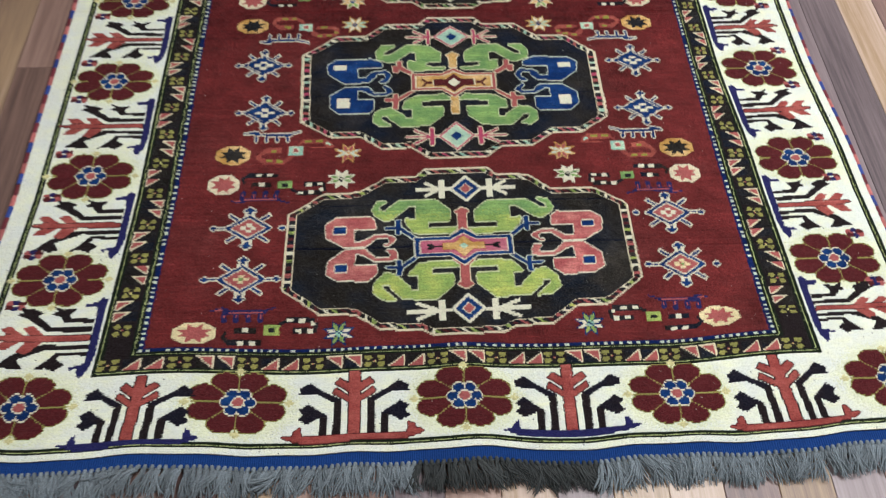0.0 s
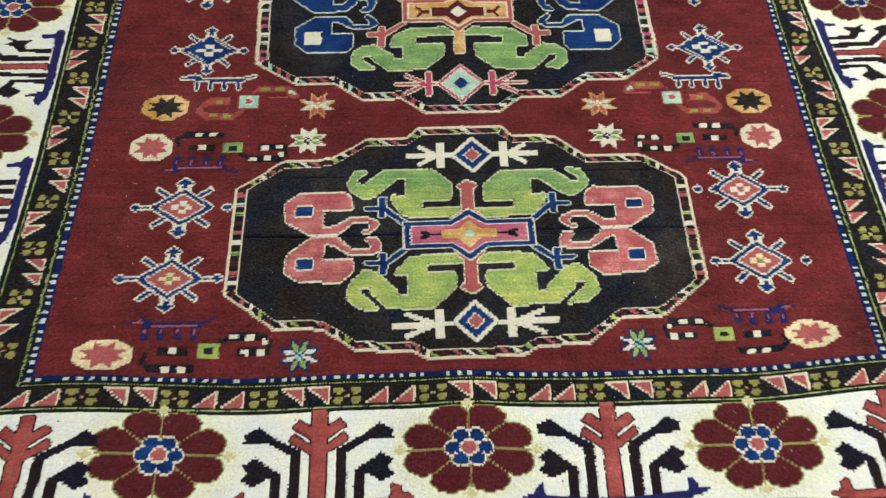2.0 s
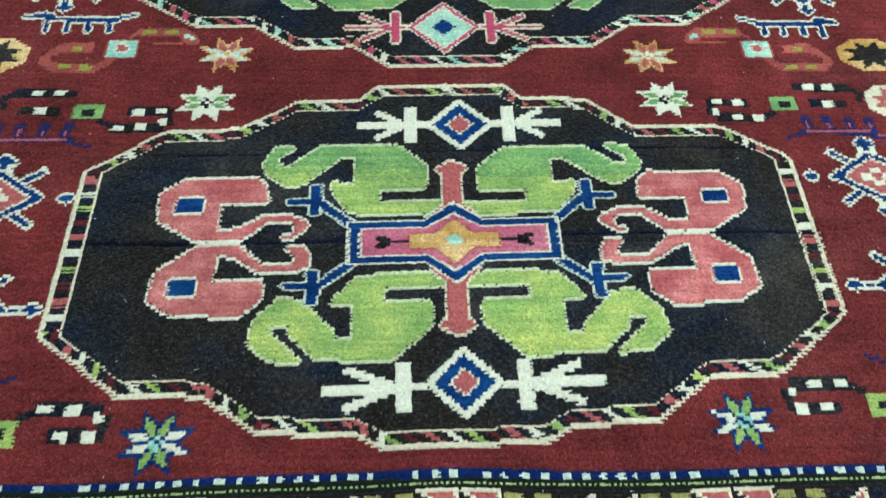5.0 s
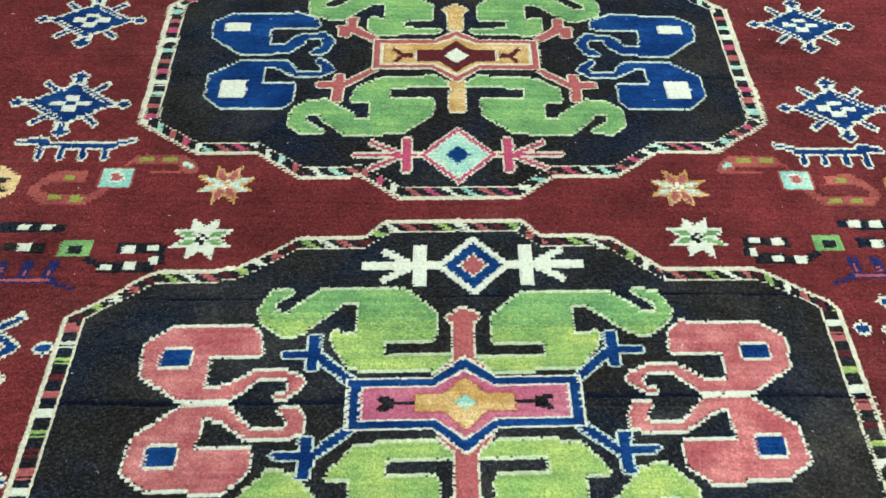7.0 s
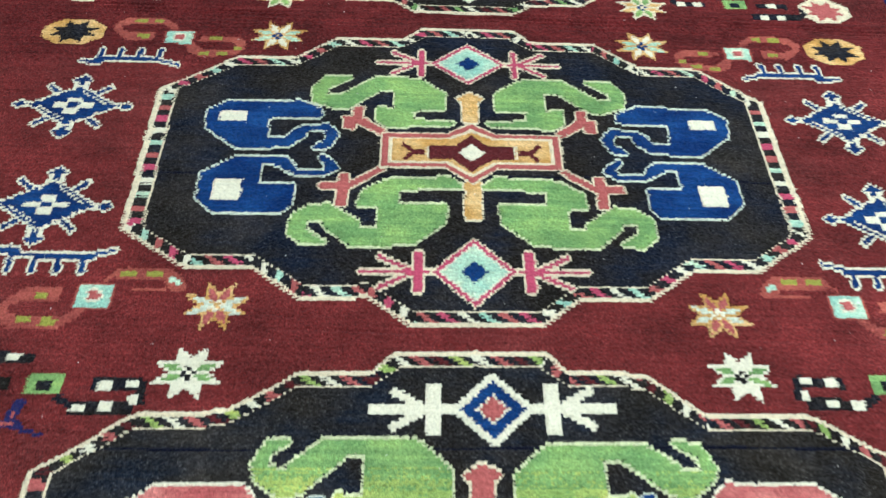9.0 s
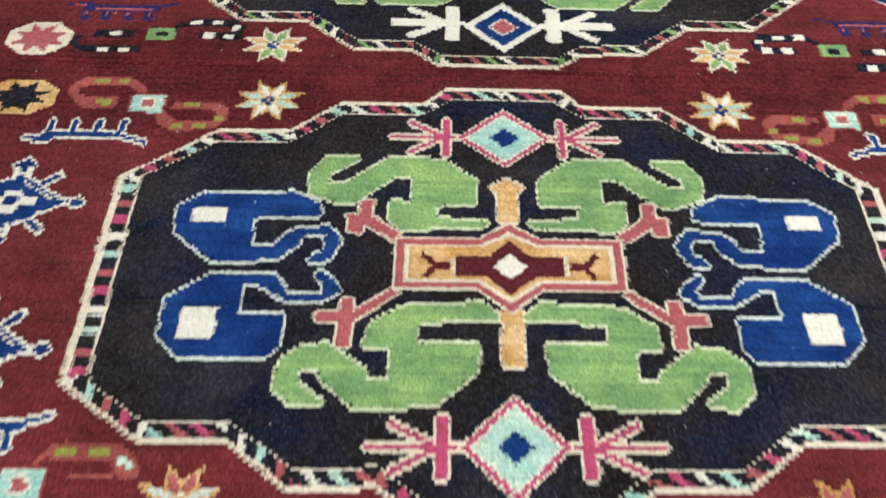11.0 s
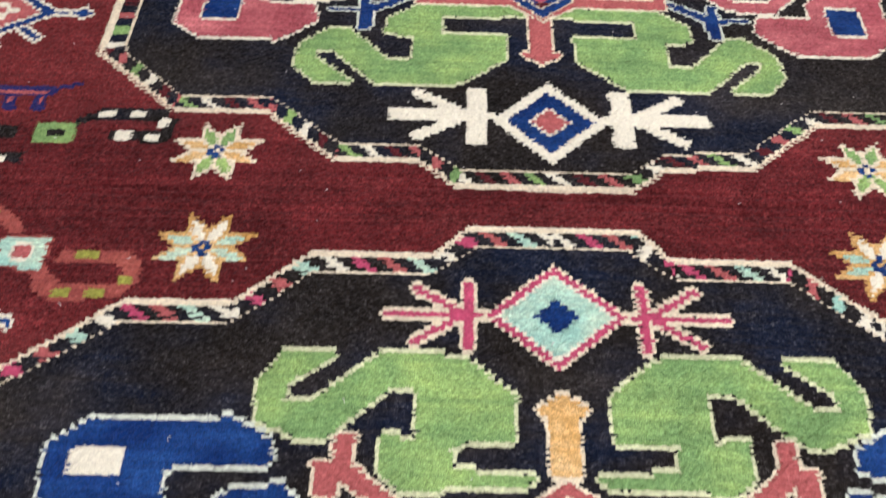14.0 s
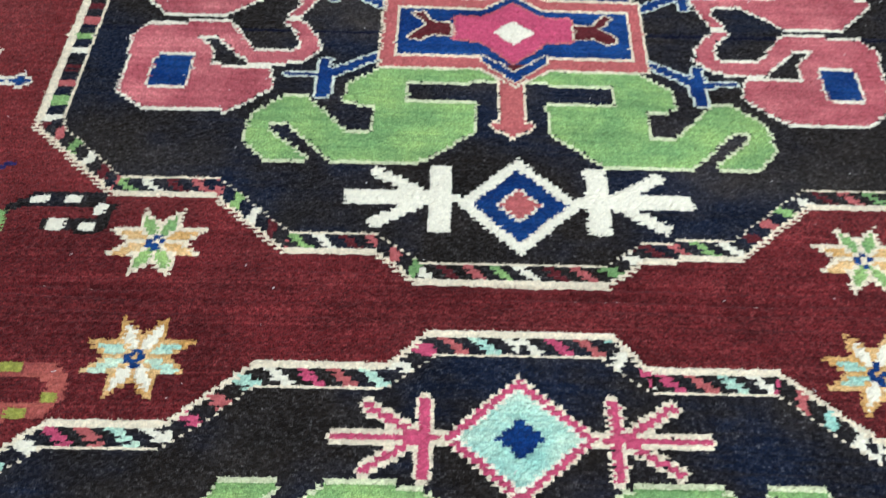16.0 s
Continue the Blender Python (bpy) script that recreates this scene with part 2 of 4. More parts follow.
def plain(name, colour, rough=0.8, emit=0.0):
    mat = bpy.data.materials.new(name)
    nodes, links, shader = nodes_of(mat)
    geo = nodes.new("ShaderNodeNewGeometry")
    n = scaled_noise(nodes, links, geo.outputs["Position"], (1, 1, 1), 6.0, 5.0)
    out = nodes.new("ShaderNodeVectorMath")
    out.operation = "SCALE"
    out.inputs[0].default_value = colour
    links.new(math_node(nodes, links, "MULTIPLY_ADD", n, 0.12, 0.94), out.inputs["Scale"])
    links.new(out.outputs[0], shader.inputs["Base Color"])
    shader.inputs["Roughness"].default_value = rough
    if emit:
        shader.inputs["Emission Color"].default_value, shader.inputs["Emission Strength"].default_value = (*colour, 1), emit
    return mat


WALL_PAINT = plain("white_wall_paint", (0.66, 0.64, 0.60))
SUBFLOOR = plain("dark_joint", (0.06, 0.04, 0.035))
DIFFUSER = plain("white_diffuser", (0.90, 0.92, 0.93), 0.5, 1.5)
LAMP_FRAME = plain("white_lamp_metal", (0.80, 0.80, 0.80), 0.4)


# ---- mesh helpers ----
def mesh_from(name, verts, faces, mats, index=None, smooth=False):
    """verts (n, 3), faces (m, 4) quads as arrays."""
    me = bpy.data.meshes.new(name)
    m = len(faces)
    me.vertices.add(len(verts))
    me.vertices.foreach_set("co", np.asarray(verts, np.float32).ravel())
    me.loops.add(m * 4)
    me.loops.foreach_set("vertex_index", np.asarray(faces, np.int32).ravel())
    me.polygons.add(m)
    me.polygons.foreach_set("loop_start", np.arange(0, m * 4, 4, dtype=np.int32))
    for mat in mats:
        me.materials.append(mat)
    if index is not None:
        me.polygons.foreach_set("material_index", np.asarray(index, np.int32))
    me.polygons.foreach_set("use_smooth", np.full(m, smooth))
    me.update(calc_edges=True)
    return me


def part(name, me, parent, label=""):
    ob = new(name, me)
    ob.parent = parent
    return tagged(ob, label)


def box_mesh(name, x0, x1, y0, y1, z0, z1, mat, bevel=0.0):
    bm = bmesh.new()
    bmesh.ops.create_cube(bm, size=1)
    for v in bm.verts:
        v.co = ((x0 + x1) / 2 + v.co.x * (x1 - x0), (y0 + y1) / 2 + v.co.y * (y1 - y0), (z0 + z1) / 2 + v.co.z * (z1 - z0))
    if bevel:
        bmesh.ops.bevel(bm, geom=bm.edges[:], offset=bevel, segments=1, affect="EDGES")
    me = bpy.data.meshes.new(name)
    bm.to_mesh(me)
    bm.free()
    me.materials.append(mat)
    return me


# ---- room ----
X0, X1, Y0, Y1, TOP = -3.4, 3.4, -3.2, 4.2, 2.75
floor = tagged(new("floor", box_mesh("floor", X0, X1, Y0, Y1, -0.06, -0.012, SUBFLOOR)), "floor of pinkish brown wood laminate boards", "floor", kind="structure")
# walls and ceiling are unseen, added to close the room and bounce light
for name, box in (("wall_north", (X0 - 0.1, X1 + 0.1, Y1, Y1 + 0.1)), ("wall_south", (X0 - 0.1, X1 + 0.1, Y0 - 0.1, Y0)), ("wall_west", (X0 - 0.1, X0, Y0, Y1)), ("wall_east", (X1, X1 + 0.1, Y0, Y1))):
    tagged(new(name, box_mesh(name, *box, -0.06, TOP, WALL_PAINT)), "plain white wall, unseen, added to close the room", "wall", kind="structure")
tagged(new("ceiling", box_mesh("ceiling", X0 - 0.1, X1 + 0.1, Y0 - 0.1, Y1 + 0.1, TOP, TOP + 0.1, WALL_PAINT)), "plain white ceiling, unseen, added to close the room", "ceiling", kind="structure")

# ---- the lie of the rug ----
def smooth_step(a, b, x):
    t = np.clip((x - a) / (b - a), 0, 1)
    return t * t * (3 - 2 * t)


def lie(u, v):
    """Where the point u, v of the rug lies: it widens a little towards its near end, whose far corner is drawn back, and has a low fold and ripples."""
    u, v = np.asarray(u, float), np.asarray(v, float)
    wide = 0.050 * np.maximum(0.0, 0.15 - v)
    x = u + u * wide * smooth_step(0.50, 0.66, np.abs(u)) - 0.015 * smooth_step(0.60, 0.70, u) * smooth_step(0.22, 0.60, v)
    near = smooth_step(-0.12, -0.25, v)
    end = smooth_step(-0.28, -0.44, v)
    bump = lambda at, wide: np.exp(-((u - at) / wide) ** 2)
    drawn = 0.0205 * smooth_step(0.39 + 0.11 * end, 0.66 + 0.20 * end, u)
    sway = 0.003 * bump(-0.59, 0.08) - 0.0055 * bump(-0.34, 0.11) - 0.005 * bump(-0.80, 0.09) - (0.002 + 0.007 * end) * bump(0.17, 0.09)
    y = v + near * (drawn + sway)
    y = y + smooth_step(-0.40, -0.475, v) * (0.0014 * np.sin(u * 19.0 + 0.4) + 0.0012 * np.sin(u * 47.0))
    fold = 0.013 * bump(-0.016, 0.058) * smooth_step(-0.12, -0.33, v)
    ripple = 0.0011 * (np.sin(u * 7.1 + v * 3.0) + np.sin(u * 2.3 - v * 8.7 + 1.0)) + 0.0022
    swell = 0.004 * smooth_step(-0.2, -0.46, v) * (1 + np.sin(u * 9.0 + 1.2)) * 0.5
    return x, y, fold + ripple + swell


def flat(x, y):
    """The u, v of the rug that lies at x, y."""
    u, v = x, y
    for _ in range(12):
        p, q, _z = lie(u, v)
        u, v = u + x - float(p), v + y - float(q)
    return u, v


# ---- rug: design on a grid of knots ----
V0, V1 = -0.4645, 1.562
U0, U1 = -1.001, 0.953
NX, NY = int(round((U1 - U0) / KX)), int(round((V1 - V0) / KY))
rng = np.random.default_rng(7)
CU = U0 + (np.arange(NX) + 0.5) * KX
CV = V0 + (np.arange(NY) + 0.5) * KY
CK = V0 + (np.arange(NY) // 2 * 2 + 1.0) * KY          # a knot is two rows of the pile high
ROW_SHIFT = np.repeat(rng.normal(0, 0.10, NY // 2 + 1), 2)[:NY] * KX + np.where(np.arange(NY) % 2 == 0, 0.10, -0.10) * KX
COLOUR = np.zeros((NY, NX), np.uint8)
PART = np.zeros((NY, NX), np.int16)
PARTS = []           # name, parent index (None: the rug), label


def add_part(name, parent=None, label=""):
    PARTS.append((name, parent, label))
    return len(PARTS) - 1


def skew(v):
    """How far the rows of knots climb for each metre across the rug."""
    return np.interp(v, (-0.26, -0.12, 0.0, 0.5, 1.05, 1.40), (0.0, 0.022, 0.022, 0.017, 0.007, 0.0))


def window(u0, u1, v0, v1, pad=4):
    i0, i1 = max(0, int((u0 - U0) / KX) - pad), min(NX, int((u1 - U0) / KX) + pad + 1)
    j0, j1 = max(0, int((v0 - V0) / KY) - pad - 12), min(NY, int((v1 - V0) / KY) + pad + 13)
    return slice(j0, max(j0, j1)), slice(i0, max(i0, i1))


def grid(win, rows=CK):
    v = np.broadcast_to(rows[win[0]][:, None], (win[0].stop - win[0].start, win[1].stop - win[1].start))
    u = CU[win[1]][None, :] + ROW_SHIFT[win[0]][:, None]
    return u, v + skew(v) * CU[win[1]][None, :]


def inside(pts, pad=4, rows=CK):
    """The knots whose middle lies in the outline pts (metres)."""
    p = np.asarray(pts, float)
    win = window(p[:, 0].min(), p[:, 0].max(), p[:, 1].min(), p[:, 1].max(), pad)
    u, v = grid(win, rows)
    hit = np.zeros(u.shape, bool)
    for (x0, y0), (x1, y1) in zip(p, np.roll(p, -1, 0)):
        if y0 == y1:
            continue
        hit ^= ((y0 <= v) != (y1 <= v)) & (u < (x1 - x0) * (v - y0) / (y1 - y0) + x0)
    return win, hit


def grow(m, n=1):
    for _ in range(n):
        g = m.copy()
        g[1:] |= m[:-1]
        g[:-1] |= m[1:]
        g[:, 1:] |= m[:, :-1]
        g[:, :-1] |= m[:, 1:]
        m = g
    return m


def taller(m):
    g = m.copy()
    g[1:] |= m[:-1]
    g[:-1] |= m[1:]
    return g


def toothed(m, win, often=0.45):
    """A pale outline one knot wide: unbroken along level edges, with saw-like points along the others."""
    side = m.copy()
    side[:, 1:] |= m[:, :-1]
    side[:, :-1] |= m[:, 1:]
    even = (np.arange(win[0].start, win[0].stop) % 2 == 0)[:, None]
    level = taller(taller(m)) & ~side
    return m | (side & (even | (rng.random(m.shape) < often))) | (level & (rng.random(m.shape) < 0.985))


def wider(m, rows, n):
    """The same knots, one more (or one less) at both ends of each of the rows named."""
    g = m.copy() if n > 0 else ~m
    e = g.copy()
    g[:, 1:] |= e[:, :-1] & rows[:, 1:]
    g[:, :-1] |= e[:, 1:] & rows[:, :-1]
    return g if n > 0 else ~g


def shrink(m, n=1):
    return ~grow(~m, n)


def put(win, m, colour, pid):
    COLOUR[win][m] = DYE_NAMES.index(colour)
    PART[win][m] = pid


class Stamp:
    """One motif: outlines in millimetres about its middle."""

    def __init__(self, name, parent, cu, cv, sx=1.0, sy=1.0, shear=0.0, label="", turned=False, pid=None, lean=0.0, rows=CK, tall=True, often=0.62):
        self.pid = add_part(name, parent, label) if pid is None else pid
        self.cu, self.cv, self.sx, self.sy, self.shear, self.turned, self.lean, self.rows, self.tall, self.often = cu, cv, sx, sy, shear, turned, lean, rows, tall, often

    def place(self, pts):
        p = np.asarray(pts, float) / 1000
        if self.turned:
            p = p[:, ::-1]
        x, y = (p[:, 0] + self.lean * p[:, 1]) * self.sx, p[:, 1] * self.sy
        return np.stack([self.cu + x, self.cv + y + self.shear * x], 1)

    def fill(self, colour, pts, edge=None, n=1):
        win, m = inside(self.place(pts), n + 5, self.rows)
        if edge:
            put(win, toothed(m, win, self.often) if self.tall and n == 1 and edge in ("white", "cream", "celery", "mist") else grow(m, n), edge, self.pid)
        put(win, m, colour, self.pid)
        return win, m

    def pair(self, colour, pts, edge=None, n=1):
        self.fill(colour, pts, edge, n)
        self.fill(colour, [(-x, y) for x, y in pts], edge, n)


def ngon(rx, ry, n, a0=0.0, cx=0.0, cy=0.0):
    return [(cx + rx * math.cos(radians(a0 + 360 * k / n)), cy + ry * math.sin(radians(a0 + 360 * k / n))) for k in range(n)]


def star(rx, ry, inner=0.45, n=8, a0=22.5):
    out = []
    for k in range(n):
        for r, a in ((1.0, a0 + 360 * k / n), (inner, a0 + 360 * (k + 0.5) / n)):
            out.append((rx * r * math.cos(radians(a)), ry * r * math.sin(radians(a))))
    return out


def bar(x0, y0, x1, y1, w):
    d = math.hypot(x1 - x0, y1 - y0)
    a, b = -(y1 - y0) / d * w / 2, (x1 - x0) / d * w / 2
    return [(x0 + a, y0 + b), (x1 + a, y1 + b), (x1 - a, y1 - b), (x0 - a, y0 - b)]


def diamond(w, h, cx=0.0, cy=0.0):
    return [(cx - w, cy), (cx, cy + h), (cx + w, cy), (cx, cy - h)]


# ground of the field, then the bands of the border
FIELD = add_part("field", None, "maroon red wool field of the rug")
put((slice(0, NY), slice(0, NX)), np.ones((NY, NX), bool), "maroon", FIELD)
# the field is darker between the second and third medallions
dark_share = 0.5 + 0.5 * np.tanh((0.085 - np.abs(CV - 0.752)) / 0.016)
DARKER = rng.random((NY, NX)) < (dark_share * np.clip(rng.normal(1.0, 0.35, NY), 0, 1))[:, None]
put((slice(0, NY), slice(0, NX)), DARKER, "garnet", FIELD)
BORDER = add_part("main_border", None, "ivory wool border with flowers and branching trees")
GUARD = add_part("guard_band", None, "dark brown guard band between field and border")

# half width and lower, upper ends of each band, from the inside outwards; the middle lies at XC
XC = -0.0125


def frame_mask(half, low, high, shift=0.0):
    win = (slice(0, NY), slice(0, NX))
    u, v = grid(win, CV)
    return (np.abs(u - XC - shift) > half) | (v < low) | (v > high)


def mirror_v(v):
    return V0 + V1 - v


def band(half, low, colour, pid, shift=0.0):
    put((slice(0, NY), slice(0, NX)), frame_mask(half, low, mirror_v(low), shift), colour, pid)


def dotted(half, low):
    """White knots on blue, unevenly spaced; here and there one was left out."""
    win = (slice(0, NY), slice(0, NX))
    u, v = grid(win, CV)
    m = frame_mask(half, low, mirror_v(low))
    side = np.abs(u - XC) > half
    s = np.where(side, v / 0.0140 + 0.22 * np.sin(v * 61.0), u / 0.0163 + 0.18 * np.sin(u * 47.0)) + 400
    n = np.floor(s).astype(int)
    wide = 0.40 + 0.12 * np.sin(n * 2.7)
    put(win, m & (s - n < wide) & (n % 17 != 5) & (n % 23 != 9), "mist", GUARD)


def thread(half, low, pid, shift=0.0):
    """One pale row between two dark ones, broken where the dark wool covers it."""
    win = (slice(0, NY), slice(0, NX))
    u, v = grid(win, CV)
    m = frame_mask(half, low, mirror_v(low), shift)
    side = np.abs(u - XC - shift) > half
    s = np.where(side, v / 0.0036, u / 0.0048)
    dark = np.modf(s + 400 + 0.3 * np.sin(s * 0.37))[0] < np.where(side, 0.24, 0.26)
    put(win, m, "moss", pid)
    put(win, m & dark, "darkgreen", pid)


band(0.630, -0.2420, "indigo", GUARD)
dotted(0.6335, -0.2440)
band(0.6415, -0.2495, "darkgreen", GUARD)
thread(0.6465, -0.2540, GUARD)
band(0.6490, -0.2558, "darkgreen", GUARD)
band(0.6545, -0.2592, "brown", GUARD)
band(0.7040, -0.2875, "darkgreen", GUARD)
thread(0.7100, -0.2925, GUARD)
band(0.7125, -0.2943, "darkgreen", GUARD)
band(0.7200, -0.2985, "ivory", BORDER)
band(0.9320, -0.4412, "darkgreen", BORDER, -0.001)
thread(0.9378, -0.4458, BORDER, -0.001)
band(0.9404, -0.4478, "darkgreen", BORDER, -0.001)
band(0.9465, -0.4522, "ivory", BORDER, -0.001)


# ---- motifs ----
def guard_flower(cu, cv, side=True):
    s = Stamp("guard_flower", GUARD, cu, cv)
    dx, dy, rx, ry = (10.5, 7.6, 7.6, 5.8) if side else (13, 7.6, 8.2, 5.8)
    for x, y in ((-dx, dy), (dx, dy), (-dx, -dy), (dx, -dy)):
        s.fill("olive", ngon(rx, ry, 8, 22.5, x, y))
    s.fill("yellow", ngon(3.6, 2.8, 6, 0))
    s.fill("salmon", ngon(2.0, 1.8, 6, 0))


def guard_triangle(cu, cv, upper, turned=False, flip=1):
    s = Stamp("guard_triangle", GUARD, cu, cv, sx=flip, turned=turned)
    if upper:
        s.fill("black", [(-17, 8), (15, -14), (-17, -14)])
        s.fill("cream", [(-19, 14), (17, 14), (17, -15), (14, -13)])
        s.fill("salmon", [(-13, 12.5), (13.5, 12.5), (13.5, -10)])
    else:
        s.fill("black", [(-17, 13), (12, 13), (-17, -8)])
        s.fill("cream", [(-19, -14), (17, -14), (17, 13), (15, 13)])
        s.fill("salmon", [(-13, -12.5), (13.5, -12.5), (13.5, 9)])


ROW = (-0.705, -0.574, -0.445, -0.316, -0.193, -0.066, 0.052, 0.170, 0.288, 0.408, 0.530, 0.655)
for low in (True, False):
    for k, (a, b) in enumerate(zip(ROW, ROW[1:] + (0.78,))):
        cv = -0.2745 if low else mirror_v(-0.2745)
        guard_flower(a, cv, False)
        if k < len(ROW) - 1:
            for f in (0.35, 0.66):
                guard_triangle(a + (b - a) * f, cv, k % 2 == 1)
STEP = 0.0885
for side in (-1, 1):
    for k in range(-4, 17):
        cu, cv = XC + side * 0.6815, (0.0685 if side < 0 else 0.082) + STEP * k
        if not -0.235 < cv < mirror_v(-0.235):
            continue
        guard_flower(cu, cv)
        for f in (0.36, 0.65):
            if cv + STEP * f < mirror_v(-0.25):
                s = Stamp("guard_triangle", GUARD, cu, cv + STEP * f, sx=-1 if k % 2 == 0 else 1)
                s.fill("black", [(-12, -11), (24, -11), (24, 11), (8, 11)])
                s.fill("cream", [(-25, 11), (10, 11), (-20, -12), (-25, -12)])
                s.fill("salmon", [(-22.5, 9), (2, 9), (-22.5, -8.5)])


def border_flower(cu, cv, rx=96, ry=66):
    s = Stamp("border_flower", BORDER, cu, cv, label="dark red eight-petalled woven flower with a blue heart")
    shapes = []
    for k in range(8):
        a = radians(22.5 + 45 * k)
        out = []
        for r, t in ((0.20, 0), (0.45, -21), (0.78, -22), (0.93, -16), (1.01, -5), (1.01, 5), (0.93, 16), (0.78, 22), (0.45, 21)):
            b = a + radians(t)
            out.append((rx * r * math.cos(b), ry * r * math.sin(b)))
        shapes.append(out)
    # the olive dye has run a little into the ivory round the flower
    win, m = inside(s.place(ngon(rx * 1.40, ry * 1.40, 12)))
    u, v = grid(win)
    far = np.hypot((u - cu) * 1000 / rx, (v - cv) * 1000 / ry)
    run = rng.random(m.shape) < np.clip((1.32 - far) / 0.30, 0, 0.9)
    put(win, m & run & (COLOUR[win] == DYE_NAMES.index("ivory")), "tinged", s.pid)
    for x, y in ((rx + 3, 0), (-rx - 3, 0), (0, ry), (0, -ry))[:4 if abs(cu - 0.811) > 0.02 else 0]:
        s.fill("straw", diamond(11, 8, x, y))
    for p in shapes:
        s.fill("wine", p, "olive", 1)
    for p in shapes:
        s.fill("wine", p)
    for k in range(8):
        a = radians(45 * k)
        ca, sa = rx * math.cos(a), ry * math.sin(a)
        if k % 2 == 0:
            s.fill("olive", bar(0.2 * ca, 0.2 * sa, 0.92 * ca, 0.92 * sa, 2.5))
            continue
        for q in (0.40, 0.52, 0.64, 0.76):
            s.fill("olive", bar(q * ca, q * sa, (q + 0.085) * ca, (q + 0.085) * sa, 2.0))
    for k in range(6):
        a = radians(60 * k)
        s.fill("blue", ngon(12.5, 10.0, 8, 22.5, 22 * math.cos(a), 18.5 * math.sin(a)), "white", 1)
    for k in range(6):
        a = radians(60 * k)
        s.fill("blue", ngon(10.5, 8.5, 8, 22.5, 22 * math.cos(a), 18.5 * math.sin(a)))
    s.fill("salmon", ngon(11.5, 9.5, 8, 22.5), "white", 1)


TRUNK = [(-10, 133), (10, 133), (11, 0), (-11, 0)]
TWIGS = [[(-9, 105), (-29, 118), (-39, 108), (-9, 88)], [(-9, 79), (-37, 98), (-42, 87), (-9, 67)]]
OUTER = [(-114, 87), (-104, 90), (-107, 100), (-86, 111), (-66, 95), (-25, 74), (-25, 0), (-41, 0), (-40, 67), (-72, 86), (-92, 86)]
INNER = [(-109, 35), (-98, 46), (-108, 55), (-89, 67), (-73, 55), (-51, 42), (-51, 0), (-67, 0), (-66, 38), (-90, 25)]
BASE = [(-138, -2), (-116, 1), (-113, 11), (-103, 18), (-99, 0), (103, 0), (105, 21), (116, 17), (119, 6), (139, 5), (126, -3), (104, -9), (72, -12), (-100, -13), (-120, -8)]


def border_tree(cu, cv, base, sx=1.0, sy=1.0, lean=0.0):
    s = Stamp("border_tree", BORDER, cu, cv, sx, sy, lean=lean, label="woven branching tree with a rose trunk and dark leaves")
    for leaf in (OUTER, INNER):
        s.pair("brown", leaf)
        s.pair("ink", [p for p in leaf if p[1] > 20], None)
    for p in TWIGS:
        s.pair("coral", p, "brown", 1)
    s.fill("coral", TRUNK, "brown", 1)
    for p in TWIGS:
        s.pair("coral", p)
    s.fill("coral", TRUNK)
    s.fill(base, BASE, "wine" if base == "coral" else None, 1)


def side_tree(cu, cv, side):
    s = Stamp("border_tree", BORDER, cu, cv, sx=side * (0.90 if side > 0 else 1.0), sy=1.0, shear=0.05 if side > 0 else 0.0, label="woven branching tree with a rose trunk and dark leaves")
    s.fill("navy", [(-9, 87), (3, 92), (13, 79), (34, 78), (33, 70), (10, 69), (7, 52), (6, -58), (35, -66), (33, -71), (19, -69), (15, -86), (7, -90), (-4, -72), (-10, -40), (-9, 52)])
    s.fill("brown", [(8, 25), (92, 26), (104, 37), (123, 49), (113, 57), (133, 66), (163, 70), (154, 60), (166, 54), (139, 42), (95, 14), (8, 14)])
    s.fill("brown", [(8, 43), (54, 43), (60, 51), (47, 66), (74, 64), (97, 72), (86, 61), (98, 53), (80, 49), (66, 34), (8, 33)])
    s.fill("brown", [(6, -15), (100, -14), (150, -36), (182, -66), (159, -65), (144, -70), (123, -67), (139, -47), (86, -24), (6, -25)])
    s.fill("brown", [(6, -31), (66, -30), (82, -50), (104, -70), (79, -66), (62, -73), (44, -58), (62, -46), (58, -37), (6, -40)])
    for pts in ([(97, 4), (126, 28), (147, 24), (126, 4)], [(137, 4), (168, 26), (191, 24), (171, 3)], [(95, -5), (126, -36), (146, -30), (131, -5)], [(140, -5), (165, -25), (194, -26), (176, -4)]):
        s.fill("coral", pts)
    s.fill("coral", [(9, 6), (150, 6), (174, 7), (206, 1), (174, -6), (150, -6), (9, -6)], "brown", 1)
    s.fill("coral", [(100, 6), (150, 7), (174, 7), (206, 1), (174, -6), (150, -7), (100, -6)])


def dot_flower(cu, cv):
    s = Stamp("dot_flower", BORDER, cu, cv)
    for k, (x, y) in enumerate(((-14, 5), (0, 9), (14, 5), (14, -6), (0, -9), (-14, -6))):
        s.fill(("salmon", "navy", "wine")[k % 3], ngon(9.0, 6.6, 8, 22.5, x * 0.86, y * 0.8))
    s.fill("ivory", ngon(2.6, 2.2, 6))


for low in (True, False):
    g = (lambda v: v) if low else mirror_v
    for x, y in ((-0.872, -0.362), (-0.457, -0.361), (-0.017, -0.361), (0.405, -0.361), (0.853, -0.337)):
        u, v = flat(x, y)
        border_flower(u, g(v))
    for k, (x, y, lean) in enumerate(((-0.660, -0.4330, 0.06), (-0.232, -0.4300, 0.0), (0.188, -0.4350, 0.02), (0.630, -0.4260, -0.09))):
        u, v = flat(x, y)
        border_tree(u, g(v), "navy" if k % 2 == 0 else "coral", sx=0.89 if k in (0, 3) else 1.0, sy=1.0 if low else -1.0, lean=lean)
